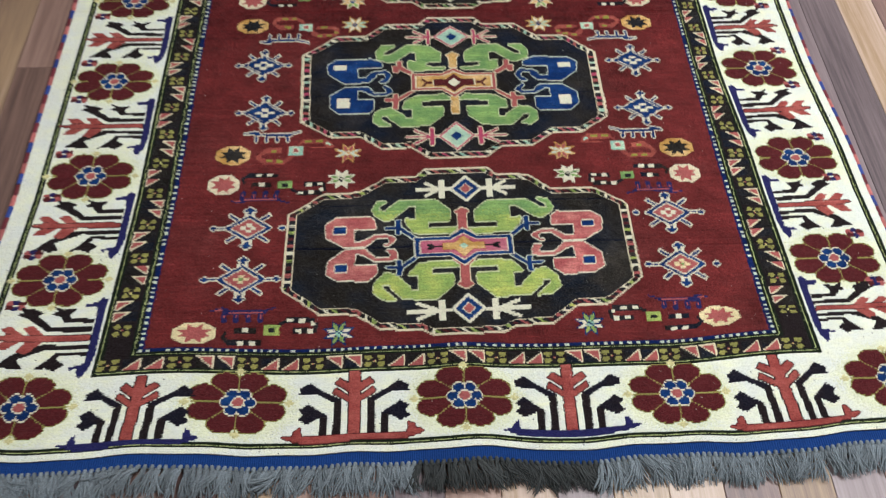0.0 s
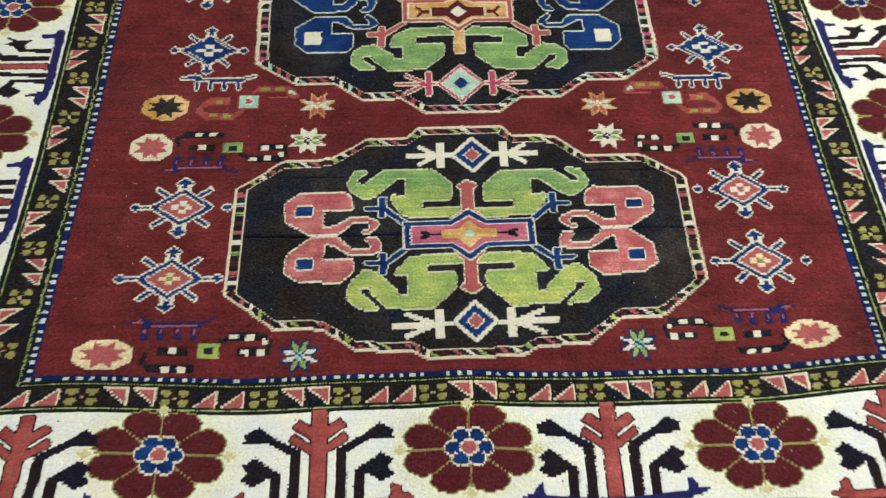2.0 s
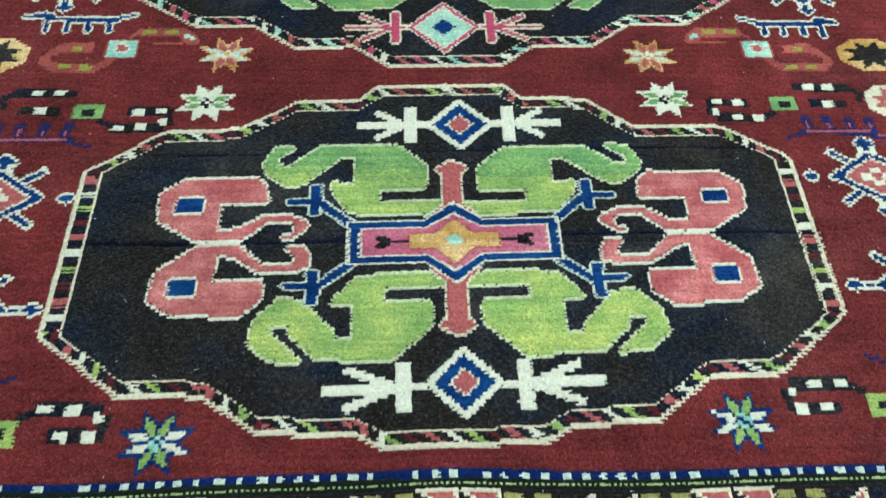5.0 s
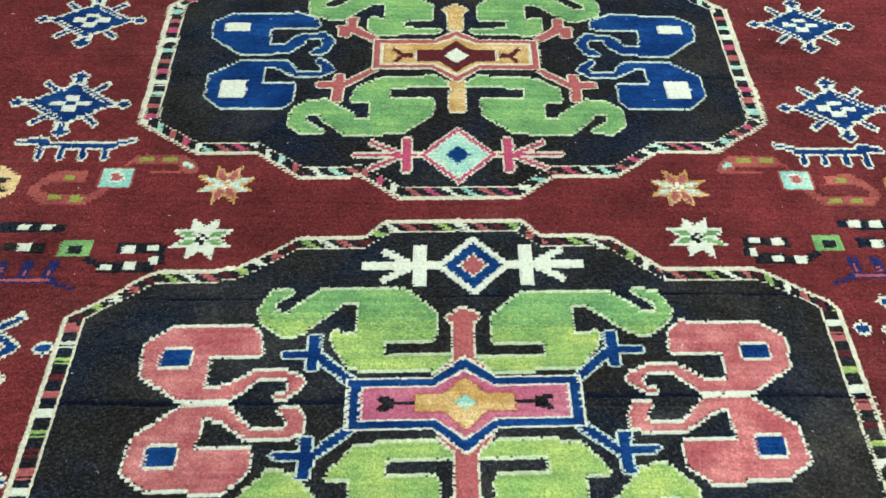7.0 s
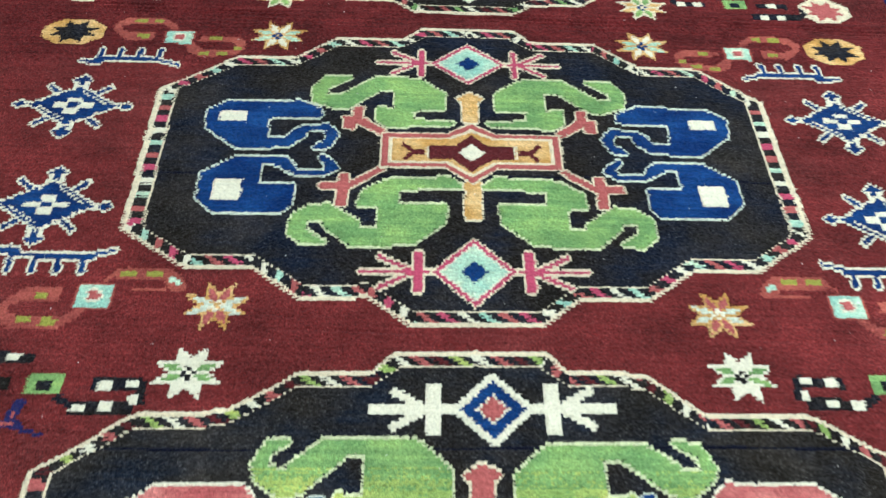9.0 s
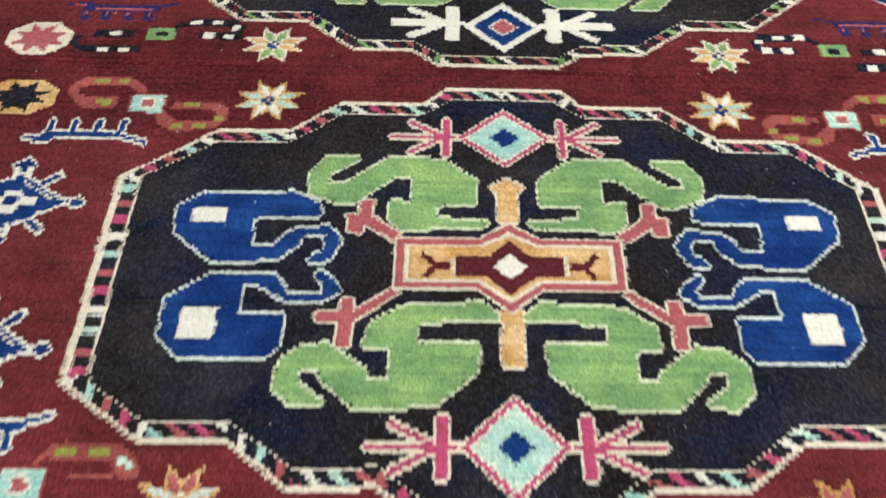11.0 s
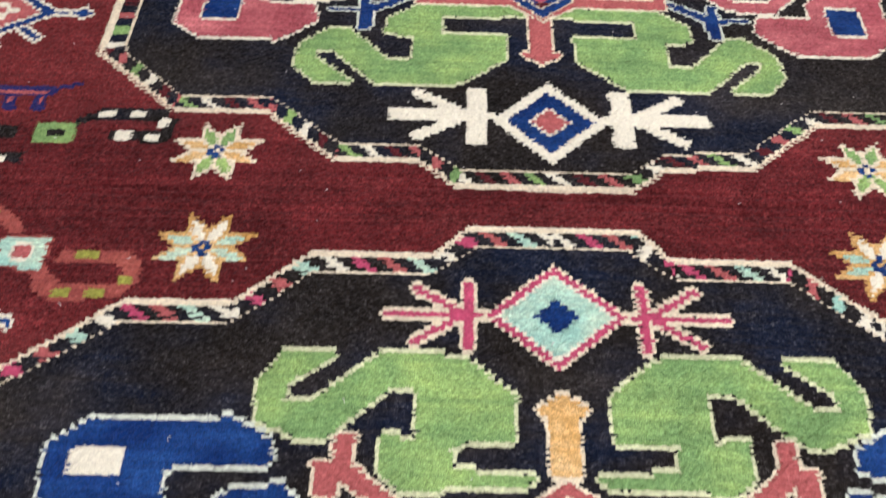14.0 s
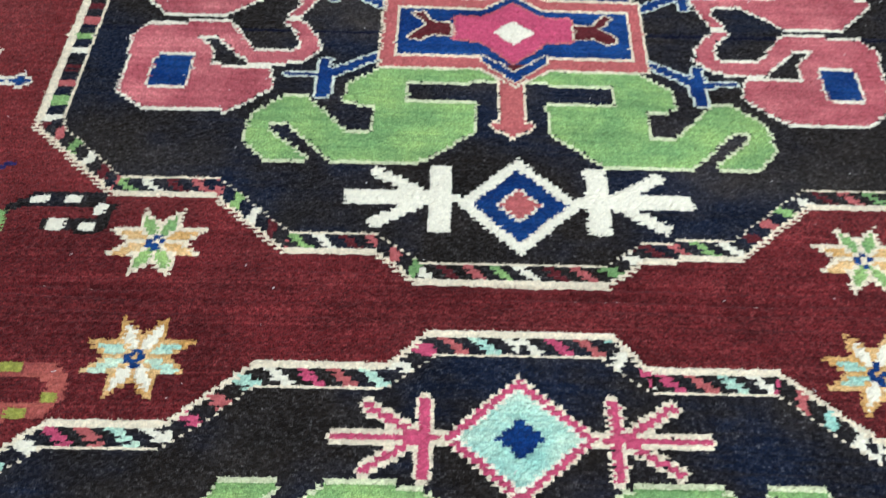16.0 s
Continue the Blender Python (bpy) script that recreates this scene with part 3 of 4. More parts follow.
for side, cu, flowers in ((-1, -0.8475, (-0.072, 0.209, 0.511, 0.816, 1.105)), (1, 0.811, (-0.0465, 0.242, 0.547, 0.850, 1.135))):
    for v in flowers:
        border_flower(cu, v, 97, 67)
        for dv in (0.066, -0.061):
            dot_flower(cu + side * (0.074 if side < 0 else 0.068), v + dv)
    for a, b in zip((flowers[0] - 0.276,) + flowers, flowers + (flowers[-1] + 0.29,)):
        side_tree(XC + side * 0.7330, (a + b) / 2 + 0.001, side)

# a stray dark knot here and there in the ivory
COLOUR[(COLOUR == DYE_NAMES.index("ivory")) & (rng.random(COLOUR.shape) < 0.0009)] = DYE_NAMES.index("ink")

# ---- small figures of the field ----
def snowflake(cu, cv, inner, heart, kx=1.0, ky=1.0):
    s = Stamp("snowflake", FIELD, cu, cv, kx, ky, label="woven eight-armed diamond star in blue and white", often=0.8)
    s.pair("blue", bar(40, 0, 72, 0, 3), "white", 1)
    s.pair("blue", [(66, 0), (76, 6), (86, 0), (76, -6)], "white", 1)
    for g in (1, -1):
        f = lambda pts: [(x, g * y) for x, y in pts]
        s.pair("white", f(bar(30, 26, 48, 40, 11)))
        s.pair("blue", f(bar(20, 18, 45, 37, 6)), "white", 1)
        s.fill("white", f([(-13, 28), (-10, 47), (10, 47), (13, 28)]))
        s.fill("blue", f([(-4, 30), (-4, 47), (-14, 49), (0, 60), (14, 49), (4, 47), (4, 30)]), "white", 1)
        s.fill("blue", f([(-4, 28), (-4, 47), (4, 47), (4, 28)]))
    if inner == "blue":
        s.fill("blue", diamond(62, 37), "white", 1)
        for n in range(5):
            for g in (1, -1):
                s.fill("white", bar(g * (50 - 10 * n), g * -(8 + 5.6 * n), g * (45 - 10 * n), g * -(8 + 5.6 * n), 2.0))
        for g in (1, -1):
            s.fill("white", bar(g * -46, g * -3, g * -6, g * -28, 2.8))
        for x, y in ((0, 10.5), (0, -10.5), (18, 0), (-18, 0)):
            s.fill("white", [(x - 10.5, y - 5.0), (x + 10.5, y - 5.0), (x + 10.5, y + 5.0), (x - 10.5, y + 5.0)])
    else:
        s.fill("blue", diamond(53, 37), "white", 1)
        s.fill(inner, diamond(37, 26), "white", 1)
        for x, y in ((0, 8.5), (0, -8.5), (11.5, 0), (-11.5, 0)):
            s.fill("butter" if heart == "green" else "white", [(x - 6, y - 4.4), (x + 6, y - 4.4), (x + 6, y + 4.4), (x - 6, y + 4.4)])
    s.fill(heart, [(-4, -3.4), (4, -3.4), (4, 3.4), (-4, 3.4)])


def woven_animal(cu, cv, up, flip, body, edge, k=1.0):
    """A stylised animal: a body bar with four legs, a head and a tail."""
    s = Stamp("comb_figure", FIELD, cu, cv, flip * k, up * k, label="small woven stylised animal with four legs", often=1.0)
    bits = [[(-38, -3.0), (44, -3.0), (44, 2.2), (-38, 2.2)], bar(36, 0, 66, 10, 4), [(-28, 0), (-34, 10), (-45, 11), (-70, 3), (-47, 2), (-38, -3)]]
    legs = [[(x + g - 3.4, -23), (x + g + 3.4, -23), (x + 2.2, -2), (x - 2.2, -2)] for x, g in ((-40, 2), (-15, 1), (9, 3), (34, 3))]
    if edge == "navy":
        for b in bits[:1] + legs:
            s.fill("navy", b, "navy", 1)
        s.fill("navy", bits[1])
        s.fill("navy", bits[2])
        s.fill(body, [(-36, -2.4), (40, -2.4), (40, 0.8), (-36, 0.8)])
        s.fill(body, [(-60, 3), (-46, 1), (-40, 6), (-48, 8)])
        for x in (-39, -14, 11, 36):
            s.fill(body, [(x - 1.4, -15), (x + 1.4, -15), (x + 1.4, -7), (x - 1.4, -7)])
        return
    for b in bits + legs:
        s.fill(body, b, edge, 1)
    for b in bits + legs:
        s.fill(body, b)


def octagon(cu, cv, ground, figure, rx, ry):
    s = Stamp("octagon_figure", FIELD, cu, cv, label="woven octagon holding an eight-pointed star")
    s.fill(ground, ngon(rx * 1.06, ry * 1.06, 8, 22.5))
    s.fill(figure, star(rx * 0.86, ry * 0.90, 0.56))


def star_figure(cu, cv, edge, first, second, heart, rx=33, ry=29):
    s = Stamp("star_figure", FIELD, cu, cv, label="woven eight-pointed star in several colours")
    s.fill(edge, star(rx * 1.08, ry * 1.08, 0.55))
    for k in range(8):
        a = 22.5 + 45 * k
        c = first if k in (1, 2, 5, 6) else second
        pt = lambda r, t: (rx * r * math.cos(radians(a + t)), ry * r * math.sin(radians(a + t)))
        s.fill(c, [pt(0.14, 0), pt(0.42, -17), pt(0.62, -10), pt(0.88, 0), pt(0.62, 10), pt(0.42, 17)])
    for x, y in ((0, 5.0), (0, -5.0), (4.6, 1.2), (-4.6, -1.2)):
        s.fill(heart, ngon(4.0, 3.4, 4, 45, x, y))


def rose_scroll(cu, cv, flip, up):
    s = Stamp("scroll_figure", FIELD, cu, cv, flip, up, label="woven rust-red scroll with a pale green square")
    s.fill("rust", [(-34, 8), (-66, 10), (-76, 2), (-90, -14), (-91, -25), (-76, -40), (-26, -41), (-8, -26), (-4, -16), (-12, -16), (-26, -27), (-68, -26), (-80, -21), (-79, -14), (-66, -8), (-33, -8)])
    if up > 0:
        s.fill("rust", [(16, 22), (14, 36), (24, 38), (69, 38), (85, 24), (89, 10), (69, 10), (66, 21)])
        s.fill("aqua", [(70, 27), (82, 22), (82, 16), (70, 19)])
        s.fill("rust", bar(36, 10, 70, 10, 3.4))
        s.fill("rust", [(15, 36), (3, 17), (6, 17), (17, 28)])
        spots = ((-52, 0, 6), (-61, -31, 7), (-36, -32, 8), (27, 30, 8), (54, 30, 8))
    else:
        s.fill("rust", [(10, 14), (18, 32), (34, 42), (80, 35), (90, 22), (88, 6), (76, -4), (28, -3), (26, 7), (70, 9), (78, 14), (74, 24), (36, 27), (20, 12)])
        spots = ((-48, 0, 8), (-57, -33, 8), (-33, -33, 6), (38, 34, 7), (62, 32, 7), (48, 2, 8), (80, 22, 5))
    for x, y, w in spots:
        s.fill("chartreuse", [(x - w, y - 3.8), (x + w, y - 3.8), (x + w, y + 3.8), (x - w, y + 3.8)])
    s.fill("aqua", [(-17, -14), (17, -14), (17, 14), (-17, 14)], "rust", 1)
    s.fill("salmon", [(-6, -5), (6, -5), (6, 5), (-6, 5)], "white", 1)


def chain(cu, cv, flip, up):
    s = Stamp("chain_figure", FIELD, cu, cv, flip, up, label="woven black chain with white squares and a green square")
    for x0, y0, x1, y1, w in ((-88, 28, -18, 28, 13), (-101, 14, -86, 29, 8), (-98, 18, -92, 4, 6), (-76, 1, -31, 1, 13), (43, 1, 88, 2, 13), (88, 5, 91, -18, 9), (28, -23, 86, -22, 13), (13, -12, 34, -24, 8)):
        s.fill("black", bar(x0, y0, x1, y1, w))
    for x, y, w in ((-61, 29, 6.4), (-37, 29, 6.4), (-53, 1, 6.4), (55, 1, 6.4), (79, 3, 6), (36, -23, 6.4), (61, -22, 6.4), (84, -14, 4)):
        s.fill("white", [(x - w, y - 4.6), (x + w, y - 4.6), (x + w, y + 4.6), (x - w, y + 4.6)])
    s.fill("lime" if up < 0 and cv < 0 else "green", [(-16, -11), (16, -11), (16, 11), (-16, 11)])
    s.fill("black", [(-7, -5), (7, -5), (7, 5), (-7, 5)])


# ---- medallions ----
GREEN_U = [(166, 131), (191, 130), (202, 107), (197, 92), (173, 74), (157, 79), (118, 115), (104, 114), (103, 76), (128, 78), (125, 63), (107, 38), (28, 34), (9, 49), (77, 50), (77, 69), (28, 69), (27, 99), (48, 121), (59, 129), (141, 130), (169, 107), (171, 101), (187, 104), (187, 115)]
PINK_U = [(196, 77), (208, 87), (283, 86), (306, 68), (302, 34), (264, 8), (214, 8), (190, 30), (169, 30), (162, 22), (163, 14), (181, 6), (166, 6), (148, 22), (152, 28), (169, 36), (197, 36), (220, 20), (241, 19), (242, 53), (193, 53)]
GREEN_L = [(149, -132), (177, -131), (199, -112), (194, -87), (174, -66), (151, -67), (119, -103), (117, -112), (101, -112), (101, -74), (123, -70), (99, -42), (27, -40), (4, -55), (71, -55), (72, -71), (24, -74), (25, -98), (62, -132), (133, -131), (160, -105), (162, -94), (179, -94), (179, -103)]
PINK_L = [(209, -82), (273, -80), (298, -64), (296, -31), (260, -1), (218, 0), (194, -24), (165, -25), (160, -19), (170, -4), (153, -2), (146, -15), (147, -28), (165, -34), (195, -33), (223, -13), (237, -12), (240, -45), (191, -45), (190, -65)]
GREEN2_U = [(146, 137), (185, 136), (198, 113), (194, 88), (163, 75), (148, 78), (111, 112), (93, 110), (93, 77), (116, 79), (115, 55), (103, 45), (28, 46), (18, 54), (69, 57), (71, 74), (32, 75), (30, 107), (64, 135), (119, 137), (161, 102), (179, 102), (178, 113)]
BLUE_U = [(298, 87), (209, 89), (183, 75), (180, 60), (245, 56), (242, 21), (223, 22), (213, 36), (202, 44), (172, 46), (162, 36), (158, 28), (162, 19), (168, 6), (188, 3), (184, 12), (172, 18), (175, 37), (196, 37), (196, 26), (204, 18), (217, 6), (278, 5), (317, 39), (321, 70)]
GREEN2_L = [(157, -141), (185, -142), (202, -127), (200, -99), (180, -85), (159, -84), (126, -109), (124, -120), (106, -120), (106, -88), (130, -87), (126, -63), (99, -45), (25, -40), (8, -57), (84, -60), (83, -84), (29, -84), (31, -110), (66, -141), (134, -144), (163, -117), (167, -107), (182, -108), (183, -121)]
BLUE_L = [(211, -96), (288, -96), (309, -75), (309, -37), (274, -10), (218, -9), (208, -19), (200, -32), (171, -32), (169, -23), (179, -10), (174, -6), (158, -19), (154, -28), (168, -38), (204, -38), (229, -22), (243, -22), (243, -54), (202, -55), (201, -85)]
GREEN3_L = [(163, -153), (195, -154), (214, -135), (212, -107), (189, -86), (170, -86), (135, -124), (114, -125), (113, -92), (139, -90), (137, -69), (111, -49), (22, -47), (10, -61), (89, -64), (88, -90), (30, -90), (32, -120), (71, -152), (143, -154), (182, -115), (198, -115), (195, -125)]
PINK3_L = [(318, 2), (249, 4), (243, -2), (222, -31), (191, -32), (182, -26), (186, -6), (200, 7), (185, 7), (169, -12), (166, -29), (180, -43), (223, -47), (256, -14), (276, -12), (257, -32), (257, -51), (206, -53), (200, -75), (221, -93), (234, -102), (302, -101), (328, -81), (327, -46), (331, -13)]
PINK3_U = [(206, 112), (206, 70), (256, 68), (254, 55), (172, 54), (175, 40), (186, 17), (200, 14), (188, 30), (190, 43), (214, 46), (232, 34), (246, 22), (256, 14), (305, 14), (343, 52), (326, 57), (328, 92), (304, 122), (222, 122)]
FLIP = lambda pts: [(x, -y) for x, y in pts]
OUT1_LEFT = [(0, 225), (84, 223), (103, 201), (173, 201), (186, 191), (235, 161), (312, 158), (321, 154), (373, 113), (392, 100), (392, -100), (308, -164), (235, -166), (180, -204), (98, -207), (72, -222), (0, -222)]
OUT1_RIGHT = [(0, 224), (68, 223), (87, 201), (159, 199), (177, 184), (209, 156), (302, 156), (316, 150), (376, 108), (381, 100), (383, -98), (302, -162), (232, -165), (178, -203), (98, -207), (72, -222), (0, -222)]
OUT2_RIGHT = [(0, 246), (64, 245), (86, 220), (172, 219), (224, 174), (303, 172), (340, 138), (376, 106), (378, -122), (303, -177), (233, -176), (181, -215), (110, -214), (66, -249), (0, -249)]
OUT2 = [(0, 246), (64, 245), (86, 222), (174, 222), (226, 177), (303, 176), (344, 142), (388, 109), (380, -124), (303, -177), (233, -176), (181, -215), (110, -214), (66, -249), (0, -249)]
OUT3_L = [(383, -124), (304, -193), (225, -194), (167, -243), (97, -246), (70, -268), (0, -270)]
OUT3 = FLIP(OUT3_L)[::-1] + OUT3_L


def medallion(cu, cv, shear, left, right, stripes, depths=(3, 10, 11), step=10.4, ground="black"):
    """The dark ground with its striped edge; returns its number."""
    pid = add_part("medallion", None, "black-brown lobed octagonal medallion with a striped edge")
    s = Stamp("medallion", None, cu, cv, shear=shear, pid=pid)
    win, m = inside(s.place(list(right) + [(-x, y) for x, y in reversed(left)]), 14)
    u, v = grid(win)
    x, y = (u - cu) * 1000, (v - cv) * 1000 - shear * (u - cu) * 1000
    upright = (np.abs(x) > 340) & (np.abs(y) < 116)
    odd = np.broadcast_to((np.arange(win[0].start, win[0].stop) % 2 == 1)[:, None], m.shape)
    put(win, np.where(upright, m, wider(m, odd, -1)), "cream", pid)
    rim = 2 if cv == 0 else 3
    b = np.where(upright, shrink(m, rim), wider(shrink(m, depths[0]), odd, 1))
    # each stripe is set off along the edge and slants inwards
    ring = np.array(list(right) + [(-px, py) for px, py in reversed(left)], float)
    best, phase, along = np.full(x.shape, 1e9), np.zeros(x.shape), 0.0
    for (ax, ay), (bx, by) in zip(ring, np.roll(ring, -1, 0)):
        length = math.hypot(bx - ax, by - ay)
        if length < 1:
            continue
        ex, ey = (bx - ax) / length, (by - ay) / length
        q = np.clip((x - ax) * ex + (y - ay) * ey, 0, length)
        d = np.hypot(x - ax - q * ex, y - ay - q * ey)
        near = d < best
        slant = 1.15 if abs(ey) < 0.4 else 0.5 if abs(ey) < 0.9 else 0.0
        phase = np.where(near, along + q - slant * d, phase)
        best = np.where(near, d, best)
        along += length
    k = np.floor((phase + rng.normal(0, 1.1, (x.shape[0], 1)) + 1000) / step)
    turn = (phase + 1000) / step - k
    k = np.where((k % 2 == 1) & (turn > 0.80), k + 1, k).astype(int)
    for n in range(2 * len(stripes)):
        put(win, b & (k % (2 * len(stripes)) == n), "black" if n % 2 == 0 else stripes[n // 2], pid)
    c = np.where(upright, shrink(m, rim + 6), shrink(m, depths[1]))
    put(win, c, "cream", pid)
    put(win, np.where(upright, shrink(m, rim + 7), wider(shrink(m, depths[2]), odd, 1)), ground, pid)
    return pid


def hooks(pid, cu, cv, shear, pts, colour, edge, label, fade=None, right=1.0, high=1.0):
    for g, h in ((right, high), (-1, 1.0)):
        s = Stamp("hook", pid, cu, cv, g, h, shear, label=label)
        win, m = s.fill(colour, pts, edge, 1)
        if fade:
            v = grid(win, CV)[1] - cv + rng.normal(0, 0.006, (m.shape[0], 1)) + rng.normal(0, 0.005, m.shape)
            put(win, m & (v > fade[1]), fade[0], s.pid)
        yield s


def square(s, colour, edge, x0, x1, y0, y1, n=1):
    s.fill(colour, [(x0, y0), (x1, y0), (x1, y1), (x0, y1)], edge, n)


def ray_star(pid, cu, cv, shear, y0, w, h, layers, ray, edge, bars, flip):
    """A diamond of several colours with a rayed bar at either side."""
    s = Stamp("diamond_figure", pid, cu, cv, 1, 1, shear, label="woven diamond between two rayed bars", often=0.9)
    x0, x1, yb, yt, tip = bars
    n = 1 if edge else 0
    ym = (yb + yt) / 2
    k = 4.6 if edge else (x1 - x0) * 0.60
    q = (yt - yb) / 2 - (5 if edge else 6)
    bits = [[(x0, yb), (x1, yb), (x1, yt), (x0, yt)], bar(w - 4, ym, x1 + 4, ym, k), bar(x1 - 6, ym, tip, ym, k + 0.6 if edge else k * 1.25), bar(x1 + 1, ym + 1, tip - 20, ym + q, k), bar(x1 + 1, ym - 1, tip - 20, ym - q, k)]
    for b in bits:
        s.pair(ray, b, edge, 1)
    if edge:
        for b in bits:
            s.pair(ray, b)
    for k, (colour, f) in enumerate(layers):
        s.fill(colour, diamond(w * f, h * f, 0, y0))
    return s


def bud(pid, cu, cv, shear, y0, y1, colour, edge, foot=True):
    g = 1 if y1 > y0 else -1
    s = Stamp("bud_figure", pid, cu, cv, 1, g, shear)
    a, b = abs(y0), abs(y1)
    pts = [(-9.5, a), (-9.5, b - 17), (-18, b - 12), (0, b), (18, b - 12), (9.5, b - 17), (9.5, a)]
    if foot:
        pts = [(-26, a - 18), (-22, a - 12)] + pts + [(22, a - 12), (26, a - 18), (0, a - 2)]
    s.fill(colour, pts, edge, 1)


def cartouche(pid, cu, cv, shear, hw, hh, up, dn, layers, k=0.72):
    """Nested long boxes with a peak in the middle above and below; each layer: colour, inset."""
    s = Stamp("cartouche", pid, cu, cv, 1, 1, shear, label="long woven cartouche at the heart of the medallion", rows=CV, tall=False)
    for colour, d in layers:
        e = d * k
        s.fill(colour, [(-hw + d, hh - e), (-30 + d * 0.2, hh - e), (0, up - d * 1.2), (30 - d * 0.2, hh - e), (hw - d, hh - e), (hw - d, -hh + e), (30 - d * 0.2, -hh + e), (0, -dn + d * 1.2), (-30 + d * 0.2, -hh + e), (-hw + d, -hh + e)])
    return s


def arms(pid, cu, cv, shear, colour, edge, pts):
    for g in (1, -1):
        Stamp("arm_cross", pid, cu, cv, g, 1, shear, tall=False).fill(colour, pts, edge, 1)


MID1, MID2, MID3 = (0.0, 0.0), (0.0, 0.5), (0.0, 1.05)

# first medallion: rose hooks
SH = 0.022
M1 = medallion(0.0, 0.0, SH, OUT1_LEFT, OUT1_RIGHT, ("white", "salmon", "wine", "lime"), (3, 9, 10), 9.4, "umber")
for s in hooks(M1, *MID1, SH, GREEN_U, "lime", "celery", "yellow-green woven hook shading to green", ("green", 0.086), 1.035, 0.95):
    pass
for s in hooks(M1, *MID1, SH, GREEN_L, "lime", "celery", "yellow-green woven hook", None, 1.02):
    pass
for s in hooks(M1, *MID1, SH, PINK_U, "pink", "white", "rose woven hook with a blue square", None, 1.03, 0.97):
    square(s, "blue", "white", 260, 287, 43, 60)
for s in hooks(M1, *MID1, SH, PINK_L, "pink", "white", "rose woven hook with a blue square", None, 1.02):
    square(s, "blue", "white", 255, 280, -59, -41)
arms(M1, *MID1, SH, "blue", "mist", [(149, 74), (138, 74), (138, 57), (104, 27), (106, 18), (139, 46), (139, 37), (149, 37), (148, 50), (173, 51), (173, 57), (149, 58)])
arms(M1, *MID1, SH, "blue", "mist", [(148, -33), (137, -33), (136, -46), (106, -21), (101, -28), (135, -55), (138, -73), (148, -73), (146, -54), (172, -52), (172, -46), (147, -46)])
bud(M1, *MID1, SH, 46, 106, "salmon", "cream")
bud(M1, *MID1, SH, -50, -110, "salmon", "cream")
s = cartouche(M1, *MID1, SH, 107, 25, 47, 50, [("white", -2.8), ("blue", 0), ("white", 9.5), ("rose", 12)])
s.fill("orange", [(-46, 8), (-20, 9), (0, 26), (20, 9), (46, 8), (46, -9), (20, -9), (0, -28), (-20, -9), (-46, -9)], "salmon", 1)
s.fill("aqua", diamond(10, 8))
s.pair("black", [(46, 1.4), (64, 1.6), (66, 5), (78, 8), (83, 4), (75, 0), (83, -5), (78, -10), (66, -5), (64, -2.6), (46, -1.8)])
LAYERS1 = (("white", 1.0), ("blue", 0.76), ("white", 0.40), ("salmon", 0.33))
ray_star(M1, 0.012, 0.0, SH, 160, 40, 40, LAYERS1, "white", None, (48, 62, 134, 187, 115), 1)
ray_star(M1, 0.003, 0.0, SH, -159, 38, 38, LAYERS1, "white", None, (49, 63, -188, -136, 130), -1)

# second medallion: blue hooks
SH = 0.017
M2 = medallion(0.0, 0.5, SH, OUT2, OUT2_RIGHT, ("magenta", "salmon", "aqua", "white"))
for pts in (GREEN2_U, GREEN2_L):
    for s in hooks(M2, *MID2, SH, pts, "green", "celery", "leaf-green woven hook"):
        pass
for s in hooks(M2, *MID2, SH, BLUE_U, "blue", "mist", "blue woven hook with a white square"):
    square(s, "white", None, 272, 304, 50, 70)
for s in hooks(M2, *MID2, SH, BLUE_L, "blue", "mist", "blue woven hook with a white square"):
    square(s, "white", None, 261, 293, -78, -47)
arms(M2, *MID2, SH, "salmon", "cream", [(143, 78), (131, 78), (132, 61), (103, 37), (106, 27), (138, 50), (141, 38), (153, 39), (155, 60), (143, 60)])
arms(M2, *MID2, SH, "salmon", "cream", [(152, -35), (142, -35), (141, -50), (108, -24), (102, -30), (138, -58), (142, -61), (142, -87), (153, -87), (154, -61), (174, -60), (174, -51), (153, -51)])
bud(M2, *MID2, SH, 54, 110, "orange", "cream", False)
s = Stamp("bud_figure", M2, *MID2, 1, 1, SH)
s.fill("orange", [(-9, -46), (9, -46), (9, -104), (-9, -104)], "cream", 1)
s = cartouche(M2, 0.0, 0.504, SH, 106, 28, 47, 53, [("cream", -2.8), ("salmon", 0), ("cream", 7.8), ("orange", 12.6)])
s.fill("wine", [(-52, 8), (-19, 9), (0, 28), (19, 9), (52, 8), (50, -14), (24, -14), (0, -35), (-24, -14), (-50, -14)])
s.fill("white", diamond(16, 15, 0, -3))
s.pair("cream", [(51, 8), (54, 8), (54, -12), (51, -12)])
s.pair("wine", [(56, 2.5), (70, 2.5), (80, 14), (84, 9), (76, 0), (73, -3), (81, -14), (77, -18), (69, -8), (56, -6.5)])
LAYERS2 = (("cream", 1.06), ("magenta", 1.0), ("white", 0.86), ("aqua", 0.80), ("blue", 0.33))
ray_star(M2, -0.001, 0.5, SH, 168, 48, 41, LAYERS2, "magenta", "cream", (57, 64, 140, 196, 120), 1)
ray_star(M2, -0.001, 0.5, SH, -178, 44, 45, LAYERS2, "magenta", "cream", (54, 64, -205, -152, 122), -1)

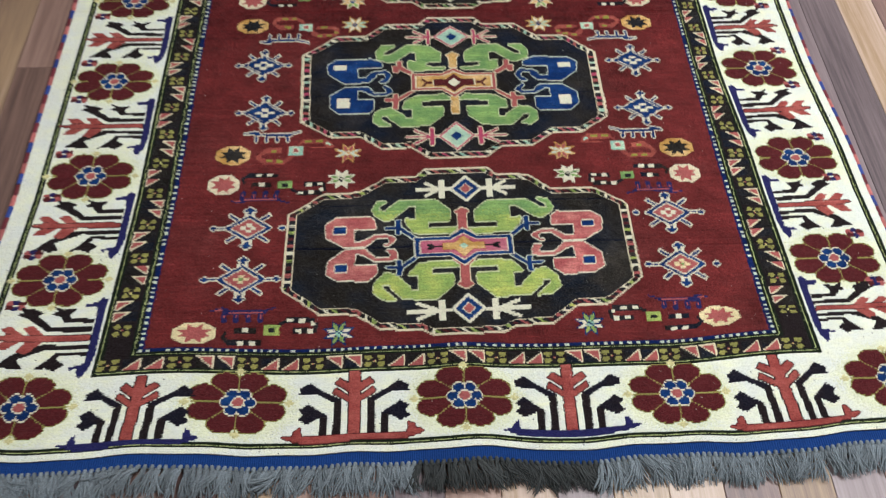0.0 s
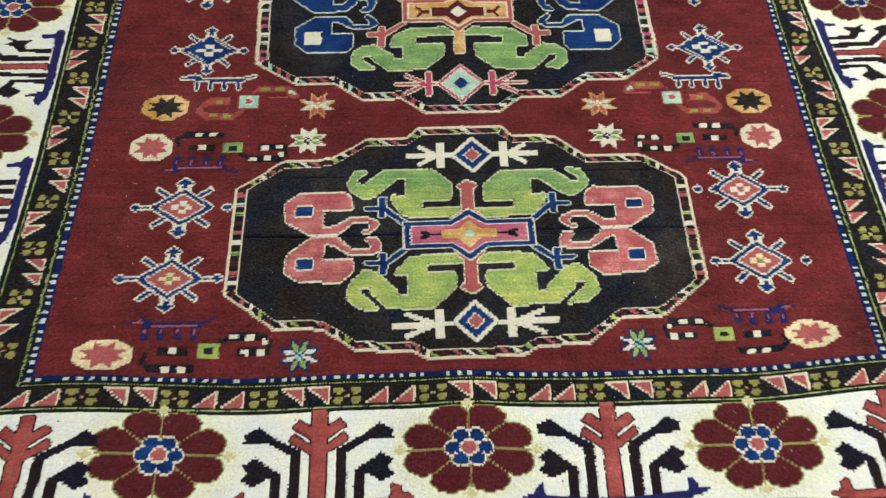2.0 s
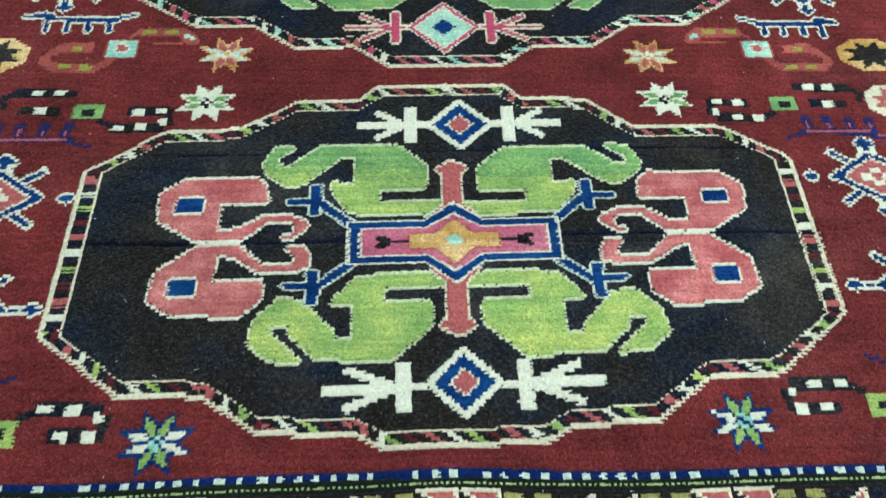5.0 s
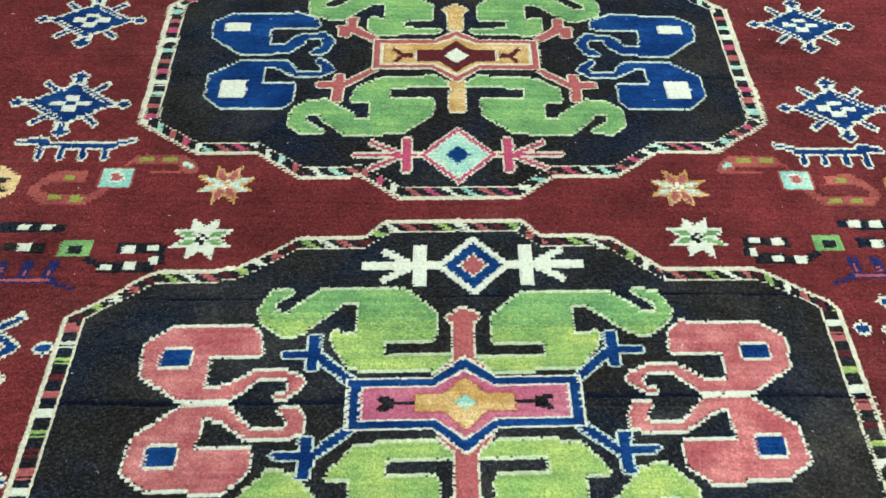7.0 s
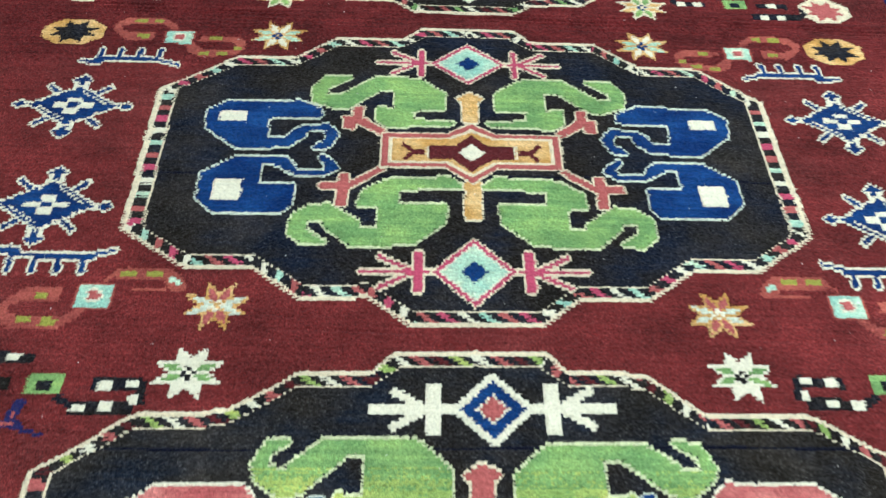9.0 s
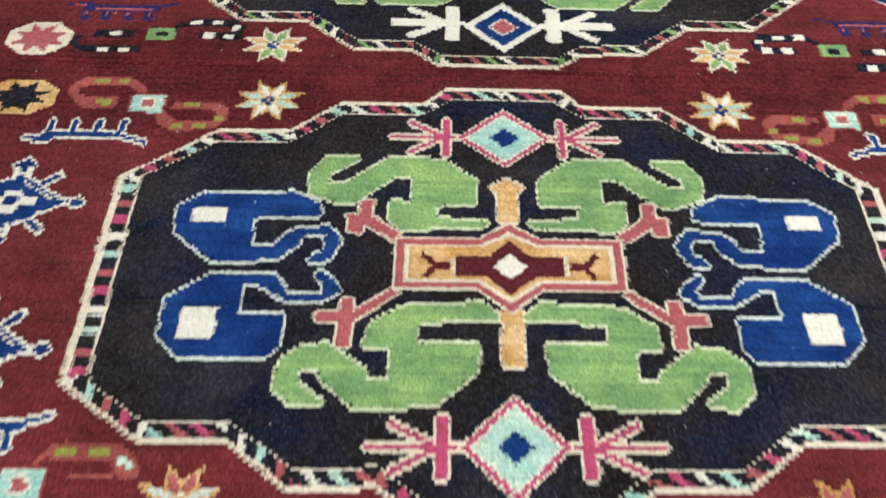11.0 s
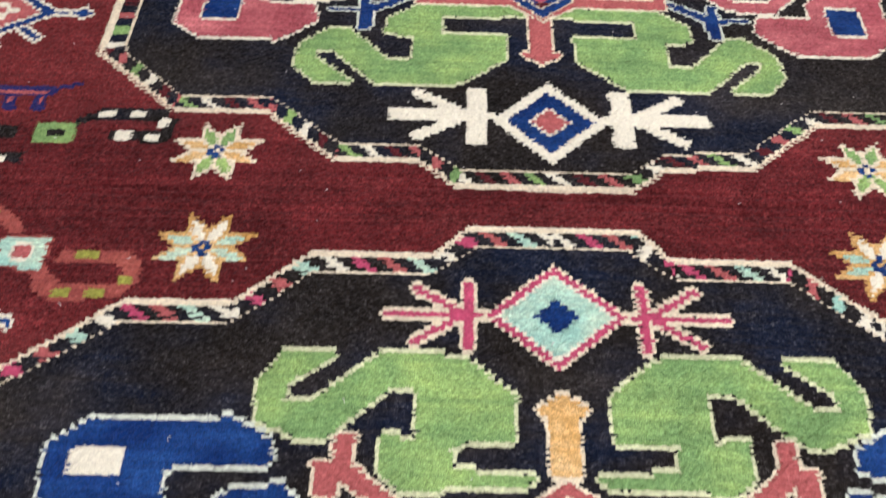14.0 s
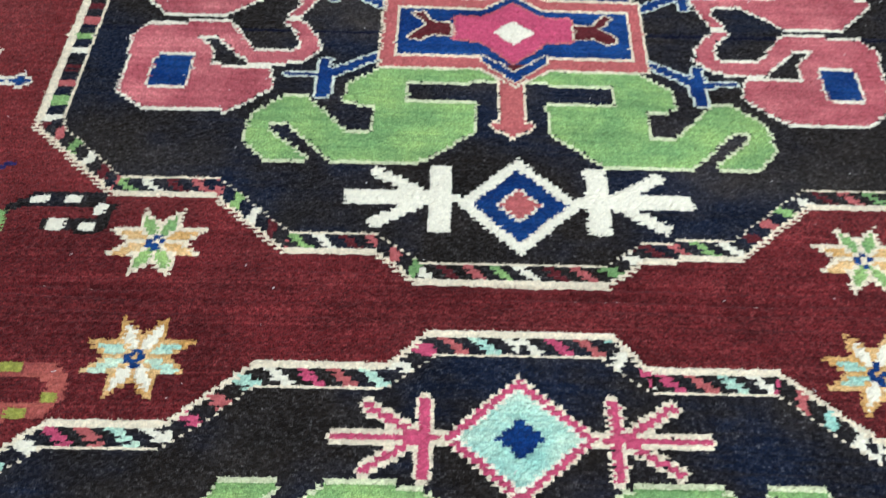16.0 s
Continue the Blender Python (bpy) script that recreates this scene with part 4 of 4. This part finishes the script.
# third medallion: rose hooks, dark heart
SH = 0.007
M3 = medallion(-0.004, 1.05, SH, OUT3, OUT3, ("salmon", "wine", "white", "green"), (3, 10, 11), 9.8)
for f in (lambda p: p, FLIP):
    for s in hooks(M3, *MID3, SH, f(GREEN3_L), "green", "celery", "leaf-green woven hook", None, 0.975):
        pass
    for s in hooks(M3, *MID3, SH, PINK3_U if f is FLIP else PINK3_L, "deeprose", "white", "rose woven hook with a blue square", None, 0.972):
        xa, xb, ya, yb = (279, 309, 66, 99) if f is FLIP else (273, 304, -74, -40)
        square(s, "blue", "white", xa, xb, ya, yb)
    g = -1 if f is not FLIP else 1
    arms(M3, *MID3, SH, "blue", "mist", [(x, -g * y) for x, y in ((164, -39), (156, -38), (154, -52), (102, -22), (99, -28), (151, -61), (153, -84), (163, -84), (164, -62), (192, -61), (192, -56), (164, -55))])
    bud(M3, *MID3, SH, g * 60, g * 125, "salmon", "cream", False)
    ray_star(M3, 0.003, 1.05, SH, g * 195, 48, 47, (("white", 1.0), ("blue", 0.75), ("white", 0.37), ("salmon", 0.31)), "white", None, (51, 68, min(g * 157, g * 223), max(g * 157, g * 223), 132), g)
s = cartouche(M3, 0.003, 1.05, SH, 115, 45, 66, 66, [("cream", -2.4), ("salmon", 0), ("cream", 10.5), ("blue", 13)], 1.16)
s.pair("blue", [(106, 54), (27, 52), (26, 47), (106, 48)], "cream", 1)
s.fill("magenta", [(-52, 20), (-26, 22), (0, 40), (26, 22), (52, 20), (52, -9), (28, -12), (0, -39), (-28, -12), (-52, -9)], "pink", 1)
s.fill("blue", [(-28, -29), (0, -50), (28, -29), (28, -37), (0, -62), (-28, -37)], "cream", 1)
s.fill("wine", [(-9, -41), (9, -41), (0, -49)])
s.fill("white", diamond(19, 16, 0, 1))
s.pair("wine", [(55, 12), (70, 12), (82, 26), (89, 24), (77, 9), (87, 0), (92, -8), (83, -12), (71, -3), (55, -5)], "cream", 1)
s.pair("wine", [(55, 12), (70, 12), (82, 26), (89, 24), (77, 9), (87, 0), (92, -8), (83, -12), (71, -3), (55, -5)])
# figures beside the medallions: left and right places
for cu, cv, dye, heart in ((-0.475, 0.056, "salmon", "salmon"), (-0.478, -0.079, "salmon", "green"), (0.471, 0.084, "salmon", "salmon"), (0.476, -0.0566, "salmon", "green"),
                           (-0.467, 0.402, "blue", "blue"), (-0.483, 0.566, "blue", "blue"), (0.470, 0.412, "blue", "blue"), (0.471, 0.580, "blue", "blue"),
                           (-0.487, 0.974, "salmon", "salmon"), (0.480, 0.978, "salmon", "salmon"), (-0.492, 1.157, "salmon", "green"), (0.486, 1.160, "salmon", "green")):
    snowflake(cu, cv, dye, heart, 0.84 if dye == "blue" else 0.98, 0.96)
for cu, cv, up, flip, body, edge in ((-0.442, 0.331, 1, 1, "blue", "white"), (0.440, 0.336, 1, -1, "blue", "white"), (-0.437, 0.659, -1, 1, "blue", "white"), (0.428, 0.668, -1, -1, "blue", "white"),
                                     (-0.457, 0.136, -1, 1, "salmon", "navy"), (0.450, 0.150, -1, -1, "salmon", "navy"), (-0.465, -0.159, 1, 1, "salmon", "navy"), (0.452, -0.146, 1, -1, "salmon", "navy"),
                                     (-0.453, 0.874, 1, 1, "salmon", "navy"), (0.447, 0.879, 1, -1, "salmon", "navy")):
    woven_animal(cu, cv, up, flip, body, edge)
for cu, cv, kind in ((-0.530, 0.268, 0), (0.528, 0.280, 0), (-0.523, 0.715, 0), (0.503, 0.724, 0), (-0.542, 0.179, 1), (0.532, 0.1995, 1), (-0.557, -0.209, 2), (0.5285, -0.193, 2), (-0.532, 0.815, 1), (0.517, 0.818, 1)):
    octagon(cu, cv, ("orange", "cream", "butter")[kind], ("black", "salmon", "salmon")[kind], 41 if kind == 0 else 37 if kind == 1 else 42, 29 if kind != 2 else 26)
for cu, cv, edge, first, second, heart in ((-0.2604, 0.2722, "orange", "salmon", "mist", "white"), (0.2476, 0.2735, "orange", "salmon", "mist", "white"), (-0.2741, 0.1940, "white", "white", "green", "black"), (0.2549, 0.2005, "white", "white", "green", "black"),
                                           (-0.2535, 0.7175, "orange", "white", "aqua", "blue"), (0.2370, 0.7210, "orange", "white", "aqua", "blue"), (-0.2613, 0.8114, "cream", "green", "orange", "blue"), (0.2520, 0.8135, "cream", "green", "orange", "blue"),
                                           (-0.267, -0.210, "blue", "lime", "white", "aqua"), (0.253, -0.200, "blue", "lime", "white", "aqua")):
    star_figure(cu, cv, edge, first, second, heart, *((37, 31) if cv > 0.6 else (33, 29)))
for cu, cv, flip, up in ((-0.384, 0.281, 1, 1), (0.386, 0.289, -1, 1), (-0.383, 0.709, 1, -1), (0.367, 0.712, -1, -1)):
    rose_scroll(cu, cv, flip, up)
for cu, cv, flip, up in ((-0.403, 0.178, 1, 1), (0.395, 0.194, -1, 1), (-0.404, -0.201, 1, -1), (0.390, -0.187, -1, -1), (-0.394, 0.827, 1, -1), (0.389, 0.828, -1, -1)):
    chain(cu, cv, flip, up)

# a few rows of darker blue where the weaver changed the yarn
gu, gv = grid((slice(0, NY), slice(0, NX)), CV)
for pid, v0, thick in ((M1, 0.0035, 0.0024), (M1, 0.120, 0.0014), (M2, 0.462, 0.0018), (M3, 1.049, 0.0022)):
    row = (PART == pid) & np.isin(COLOUR, [DYE_NAMES.index("black"), DYE_NAMES.index("umber")]) & (np.abs(gv - v0 - 0.018 * gu - 0.0014 * np.sin(gu * 11.0)) < thick)
    COLOUR[row] = DYE_NAMES.index("midnight")

# ---- rug: knots become pile ----
PILE = 0.010
gu = U0 + np.arange(NX + 1) * KX
gv = V0 + np.arange(NY + 1) * KY
GU, GV = np.meshgrid(gu, gv)
GV = GV + skew(GV) * GU
GX, GY, GZ = lie(GU, GV)
GX = GX + rng.normal(0, 0.10, GX.shape) * KX
GX[:, 1:-1] -= 0.5 * (np.r_[ROW_SHIFT, 0] + np.r_[0, ROW_SHIFT])[:, None]
GY = GY + rng.normal(0, 0.13, GY.shape) * KY
GZ = GZ + PILE + rng.normal(0, 0.00045, GZ.shape)
for v0, depth in ((0.772, 0.0030), (0.781, 0.0022), (0.764, 0.0016), (0.753, 0.0012), (0.791, 0.0012), (0.243, 0.0012), (-0.004, 0.0018), (1.046, 0.0014), (0.012, 0.0010)):
    wave = v0 + 0.0016 * np.sin(GU * 9.0 + v0 * 40) + 0.0010 * np.sin(GU * 31.0)
    GZ -= 1.1 * depth * np.exp(-((GV - wave) / 0.0017) ** 2) * np.clip(0.35 + 0.5 * smooth_step(0.0, 0.2, GU) + np.sin(GU * 13.0 + v0 * 90) + 0.6 * np.sin(GU * 37.0), 0, 1.3)
# the pile parts where two dyes meet
meet = np.zeros(GZ.shape, bool)
DYED = np.where(COLOUR == DYE_NAMES.index("garnet"), DYE_NAMES.index("maroon"), COLOUR)
meet[1:-1, 1:-1] = (DYED[1:, 1:] != DYED[:-1, :-1]) | (DYED[1:, :-1] != DYED[:-1, 1:])
GZ -= np.where(meet, 0.0009, 0.0)
GRID = np.stack([GX, GY, GZ], 2).reshape(-1, 3)

rug = tagged(new("rug"), "hand-knotted maroon wool rug with three medallions, lying on the laminate floor", "rug")
flat_part, flat_colour, flat_dyed = PART.ravel(), COLOUR.ravel(), DYED.ravel()
order = np.argsort(flat_part, kind="stable")
bounds = np.searchsorted(flat_part[order], np.arange(len(PARTS) + 1))
made = {}
MIDDLE = (GRID.reshape(NY + 1, NX + 1, 3)[:-1, :-1] + GRID.reshape(NY + 1, NX + 1, 3)[1:, 1:]).reshape(-1, 3) / 2


DARK = np.array([n in ("black", "umber", "brown", "darkgreen", "ink", "midnight", "maroon", "garnet", "wine") for n in DYE_NAMES])


def fibres(cells):
    """Fine tufts of wool: some stray from each knot over a neighbour of another dye, others stand up from the pile."""
    j, i = np.divmod(cells, NX)
    starts, tips, owners = [], [], []
    for dj, di in ((0, 1), (0, -1), (1, 0), (-1, 0)):
        jj, ii = np.clip(j + dj, 0, NY - 1), np.clip(i + di, 0, NX - 1)
        other = jj * NX + ii
        edge = (flat_dyed[other] != flat_dyed[cells]) & (np.abs(MIDDLE[cells, 0]) < 0.56) & (MIDDLE[cells, 1] > -0.24) & (MIDDLE[cells, 1] < 1.10)
        for _ in range(2):
            take = edge & (rng.random(len(cells)) < np.where(DARK[flat_colour[cells]], 0.22, 0.50))
            c, o = cells[take], other[take]
            way = MIDDLE[o] - MIDDLE[c]
            slide = np.stack([np.full(len(c), abs(dj) * KX), np.full(len(c), abs(di) * KY), np.zeros(len(c))], 1) * rng.uniform(-0.5, 0.5, (len(c), 1))
            sway = np.stack([np.full(len(c), abs(dj) * KX), np.full(len(c), abs(di) * KY), np.zeros(len(c))], 1) * rng.normal(0, 0.22, (len(c), 1))
            a = MIDDLE[c] + way * 0.25 + slide
            b = MIDDLE[c] + way * rng.uniform(0.55, 1.0, (len(c), 1)) + slide + sway
            a[:, 2] += 0.0002
            b[:, 2] += rng.uniform(0.0001, 0.0008, len(c))
            starts.append(a)
            tips.append(b)
            owners.append(c)
    near = cells[(np.abs(MIDDLE[cells, 0]) < 0.46) & (MIDDLE[cells, 1] > 0.12) & (MIDDLE[cells, 1] < 1.02)]
    near = near[rng.random(len(near)) < 0.52]
    a = MIDDLE[near] + rng.normal(0, 0.0006, (len(near), 3)) * (1, 1, 0)
    b = a + rng.normal(0, 1, (len(near), 3)) * (0.0008, 0.0008, 0) + (0, -0.0004, 0)
    a[:, 2] -= 0.0001
    b[:, 2] += rng.uniform(0.0004, 0.0013, len(near))
    starts.append(a)
    tips.append(b)
    owners.append(near)
    a, b, own = np.concatenate(starts), np.concatenate(tips), np.concatenate(owners)
    way = (b - a)[:, :2]
    side = np.stack([-way[:, 1], way[:, 0], np.zeros(len(a))], 1)
    side /= np.maximum(np.linalg.norm(side, axis=1), 1e-9)[:, None]
    wide = rng.uniform(0.00020, 0.00036, (len(a), 1))
    return np.stack([a - side * wide, a + side * wide, b + side * wide * 0.45, b - side * wide * 0.45], 1).reshape(-1, 3), own


for pid, (name, parent, label) in enumerate(PARTS):
    cells = order[bounds[pid]:bounds[pid + 1]]
    if len(cells) == 0:
        continue
    j, i = np.divmod(cells, NX)
    corner = j * (NX + 1) + i
    quads = np.stack([corner, corner + 1, corner + NX + 2, corner + NX + 1], 1)
    used, back = np.unique(quads.ravel(), return_inverse=True)
    dyes = flat_colour[cells]
    kinds, slot = np.unique(dyes, return_inverse=True)
    verts, faces = GRID[used], back.reshape(-1, 4)
    hair, own = fibres(cells)
    faces = np.concatenate([faces, len(verts) + np.arange(len(hair)).reshape(-1, 4)])
    slot = np.concatenate([slot, np.searchsorted(kinds, flat_colour[own])])
    me = mesh_from(name, np.concatenate([verts, hair]), faces, [DYES[DYE_NAMES[k]] for k in kinds], slot)
    made[pid] = part(name, me, rug if parent is None else made[parent], label)


def sheet(u0, u1, v0, v1, nu, nv, up, down):
    """A slab that follows the lie of the rug."""
    U, V = np.meshgrid(np.linspace(u0, u1, nu + 1), np.linspace(v0, v1, nv + 1))
    X, Y, Z = lie(U, V)
    top = np.stack([X, Y, Z + up], 2).reshape(-1, 3)
    low = np.stack([X, Y, Z + down], 2).reshape(-1, 3)
    n = (nu + 1) * (nv + 1)
    j, i = np.divmod(np.arange(nu * nv), nu)
    c = j * (nu + 1) + i
    q = np.stack([c, c + 1, c + nu + 2, c + nu + 1], 1)
    faces = [q, q[:, ::-1] + n]
    for a in (np.arange(nu), nv * (nu + 1) + np.arange(nu)):
        faces.append(np.stack([a, a + n, a + n + 1, a + 1], 1))
    for a in (np.arange(nv) * (nu + 1), np.arange(nv) * (nu + 1) + nu):
        faces.append(np.stack([a, a + nu + 1, a + nu + 1 + n, a + n], 1))
    return top, low, np.concatenate(faces)


t, l, f = sheet(U0 + 0.001, U1 - 0.001, V0 + 0.001, V1 - 0.001, 120, 120, PILE - 0.0045, -0.001)
part("backing", mesh_from("backing", np.concatenate([t, l]), f, [BACKING]), rug)
for v0, v1 in ((V0 - 0.026, V0), (V1, V1 + 0.026)):
    t, l, f = sheet(U0 + 0.003, U1 - 0.003, v0, v1, 940, 14, 0.0052, 0.001)
    rib = np.tile(np.where(np.arange(941) % 2 == 0, 0.0006, -0.0004), 15)
    t[:, 2] += rib + rng.normal(0, 0.00015, len(t))
    part("kilim_end", mesh_from("kilim_end", np.concatenate([t, l]), f, [YARN_BLUE]), rug, "flat-woven blue end strip")


def tube(path, radius, sides=5):
    p = np.asarray(path, float)
    d = np.gradient(p, axis=0)
    d /= np.linalg.norm(d, axis=1)[:, None]
    side = np.cross(d, (0, 0, 1.0))
    side /= np.maximum(np.linalg.norm(side, axis=1), 1e-6)[:, None]
    up = np.cross(side, d)
    a = np.arange(sides) * 2 * np.pi / sides
    r = np.broadcast_to(radius, (len(p),))[:, None, None]
    v = p[:, None] + r * (np.cos(a)[None, :, None] * side[:, None] + np.sin(a)[None, :, None] * up[:, None])
    n = len(p)
    k, s = np.divmod(np.arange((n - 1) * sides), sides)
    f = np.stack([k * sides + s, k * sides + (s + 1) % sides, (k + 1) * sides + (s + 1) % sides, (k + 1) * sides + s], 1)
    return v.reshape(-1, 3), f


def joined(pieces):
    vs, fs, n = [], [], 0
    for v, f in pieces:
        vs.append(v)
        fs.append(f + n)
        n += len(v)
    return np.concatenate(vs), np.concatenate(fs)


# loose lint on the pile
pieces = []
for _ in range(420):
    u, v = rng.uniform(U0 + 0.05, U1 - 0.05), rng.uniform(V0 + 0.02, 1.2)
    x, y, z = (float(q) for q in lie(u, v))
    a, length, bend = rng.uniform(0, 2 * np.pi), rng.gamma(2.0, 0.0007) + 0.0006, rng.normal(0, 0.9)
    s = np.linspace(0, 1, 5)
    path = np.stack([x + length * s * np.cos(a + bend * s), y + length * s * np.sin(a + bend * s), z + PILE + 0.0007 + 0.0006 * np.sin(s * 3.0)], 1)
    pieces.append(tube(path, rng.uniform(0.00014, 0.00030), 4))
v, f = joined(pieces)
LINT = yarn("pale_lint", (0.62, 0.60, 0.55))
tagged(part("lint", mesh_from("lint", v, f, [LINT]), rug, "scattered pale lint on the pile"), kind="stuff")

# side cords: wool wrapped round the edge in turns of three colours
CORD = 0.031
for side, u in ((-1, U0), (1, U1)):
    cord_v = np.linspace(V0, V1, 60)
    x, y, z = lie(np.full(60, u), cord_v)
    v, f = tube(np.stack([x, y, z + 0.0045], 1), 0.0032, 6)
    cord = part("edge_cord", mesh_from("edge_cord", v, f, [YARN_WINE], smooth=True), rug, "overcast side edge in blue, rose and wine turns")
    shared = []
    for mat in (YARN_NAVY, YARN_ROSE, YARN_WINE):
        n = 22
        path = np.stack([np.zeros(n), np.linspace(0, CORD * 0.97, n), np.zeros(n)], 1)
        v, f = tube(path, np.where(np.arange(n) % 2 == 0, 0.0074, 0.0066) * (1.0 if side < 0 else 0.82), 8)
        shared.append(mesh_from("cord_turn", v, f, [mat], smooth=True))
    for k in range(int((V1 - V0) / CORD)):
        v0 = V0 + k * CORD
        x, y, z = lie(np.array([u, u]), np.array([v0, v0 + CORD]))
        ob = part("cord_turn", shared[k % 3], cord)
        ob.matrix_basis = pose(x[0] + side * 0.003, y[0], z[0] + 0.0064, 0, 0, math.degrees(math.atan2(-(x[1] - x[0]), y[1] - y[0])))


def tassel_mesh(mat, n):
    """A round knot and a bunch of plied strands that sweep from it along -y."""
    pieces = []
    a, sweep = rng.normal(0, 0.12), rng.normal(0, 0.016)
    v, f = tube([(0, 0.006, 0.0), (0, 0.004, 0.0018), (0, 0.0005, 0.0026), (0, -0.003, 0.0018), (0, -0.006, 0.0)], np.array([0.0014, 0.0036, 0.0044, 0.0036, 0.0026]), 8)
    pieces.append((v, f))
    for k in range(n):
        length = 0.050 + rng.normal(0, 0.006)
        s = np.linspace(0, 1, 8)
        lean = a + rng.normal(0, 0.15)
        curl = sweep + rng.normal(0, 0.008)
        x = rng.uniform(-0.0050, 0.0050) + np.sin(lean) * length * s + curl * s * s + rng.normal(0, 0.0012) * np.sin(s * 6.0)
        y = -0.003 - np.cos(lean) * length * s + abs(curl) * 0.4 * s * s
        z = -0.0024 * s + 0.0048 * np.sin(s * 3.1) * rng.uniform(0.2, 1.5) + rng.uniform(-0.0012, 0.0034)
        pieces.append(tube(np.stack([x, y, z], 1), np.array([1.0, 1.1, 1.15, 1.1, 1.1, 1.0, 1.0, 0.6]) * rng.uniform(0.0008, 0.0013), 5))
    v, f = joined(pieces)
    return mesh_from("tassel", v, f, [mat], smooth=True)


GREY_TASSELS = [tassel_mesh(YARN_GREY, 19) for _ in range(24)]
DARK_TASSELS = [tassel_mesh(YARN_DARK, 19) for _ in range(12)]
FAR_TASSELS = [tassel_mesh(YARN_GREY, 7) for _ in range(8)]
for near in (True, False):
    v0 = V0 - 0.026 if near else V1 + 0.026
    us = np.linspace(U0 + 0.004, U1 - 0.004, 178)
    x, y, z = lie(us, np.full(178, v0))
    v, f = tube(np.stack([x, y, z + 0.0035], 1), 0.0016, 5)
    fringe = part("fringe", mesh_from("fringe", v, f, [YARN_GREY], smooth=True), rug, "blue-grey knotted fringe with a darker stretch")
    for k, u in enumerate(us):
        # the near fringe is darker over its middle stretch
        dark = near and -0.108 < u < 0.225
        ob = part("tassel", random.choice(DARK_TASSELS if dark else GREY_TASSELS if near else FAR_TASSELS), fringe)
        swing = 16 * math.sin(u * 5.0 + 0.7) + 9 * math.sin(u * 23.0) + random.gauss(0, 9)
        if near:
            swing += 10 * max(0.0, u - 0.15)
        ob.matrix_basis = pose(x[k], y[k], z[k] + 0.0042, random.gauss(2.6, 1.0), random.gauss(0, 10), swing + (0 if near else 180))

# ---- ceiling lamps: unseen, added as bodies for the panel lights ----
def ceiling_lamp(x, y):
    lamp = tagged(new("ceiling_lamp"), "square white ceiling panel lamp, unseen, added to light the rug", "lamp", "ceiling panel lamps")
    lamp.location = (x, y, TOP)
    for k, (a, b, c, d) in enumerate(((-0.32, 0.32, -0.32, -0.30), (-0.32, 0.32, 0.30, 0.32), (-0.32, -0.30, -0.30, 0.30), (0.30, 0.32, -0.30, 0.30))):
        part("frame", box_mesh("frame", a, b, c, d, -0.028, 0.0, LAMP_FRAME, 0.002), lamp)
    part("diffuser", box_mesh("diffuser", -0.30, 0.30, -0.30, 0.30, -0.010, -0.002, DIFFUSER), lamp, "glowing white diffuser of an added lamp")
    return lamp


first = ceiling_lamp(*LAMPS[0][:2])
for lx, ly, watts in LAMPS[1:]:
    copy_thing(first, Matrix.Translation((lx, ly, TOP)))

# ---- floor boards ----
BOARD, EDGE = 0.1045, 0.461
# tone of the boards that lie beside the rug, with the place of one of their end joints
# boards -4 to -1: glare before the fringe is put into pale tones
KNOWN = {-17: ("tan", 0.10), -16: ("pale", 0.20), -15: ("tan", 0.577), -14: ("tan", 0.30), -13: ("pale", 0.335), -5: ("tan", -1.3), -4: ("pale", -1.2), -3: ("mauve", -1.1), -2: ("pale", -1.3), -1: ("pale", -1.2), 0: ("brown", -1.1), 1: ("pale", -1.3), 2: ("mauve", -1.15), 3: ("tan", -1.25), 4: ("mauve", -0.35), 5: ("mauve", 0.05), 6: ("pale", 0.384), 7: ("brown", 0.16)}
shared = {}
for k in range(math.ceil((X0 - EDGE) / BOARD), math.floor((X1 - EDGE) / BOARD)):
    tone, joint = KNOWN.get(k, (None, random.uniform(0.0, 1.2)))
    y, n = joint - 1.28 * math.ceil((joint - Y0) / 1.28), 0
    while y < Y1:
        lo, hi = max(y, Y0), min(y + 1.28, Y1)
        own = tone if tone and joint - 0.01 < y + 0.001 < joint + 0.01 else random.choice(("tan", "brown", "mauve", "tan", "pale", "mauve"))
        size = (round(hi - lo, 3), own)
        if hi - lo > 0.03:
            if size not in shared:
                shared[size] = box_mesh("plank", 0.0006, BOARD - 0.0006, 0.0006, hi - lo - 0.0006, -0.012, 0.0, BOARDS[own], 0.0009)
            ob = part("plank", shared[size], floor)
            ob.matrix_basis = pose(EDGE + k * BOARD, lo, 0)
        y += 1.28
        n += 1
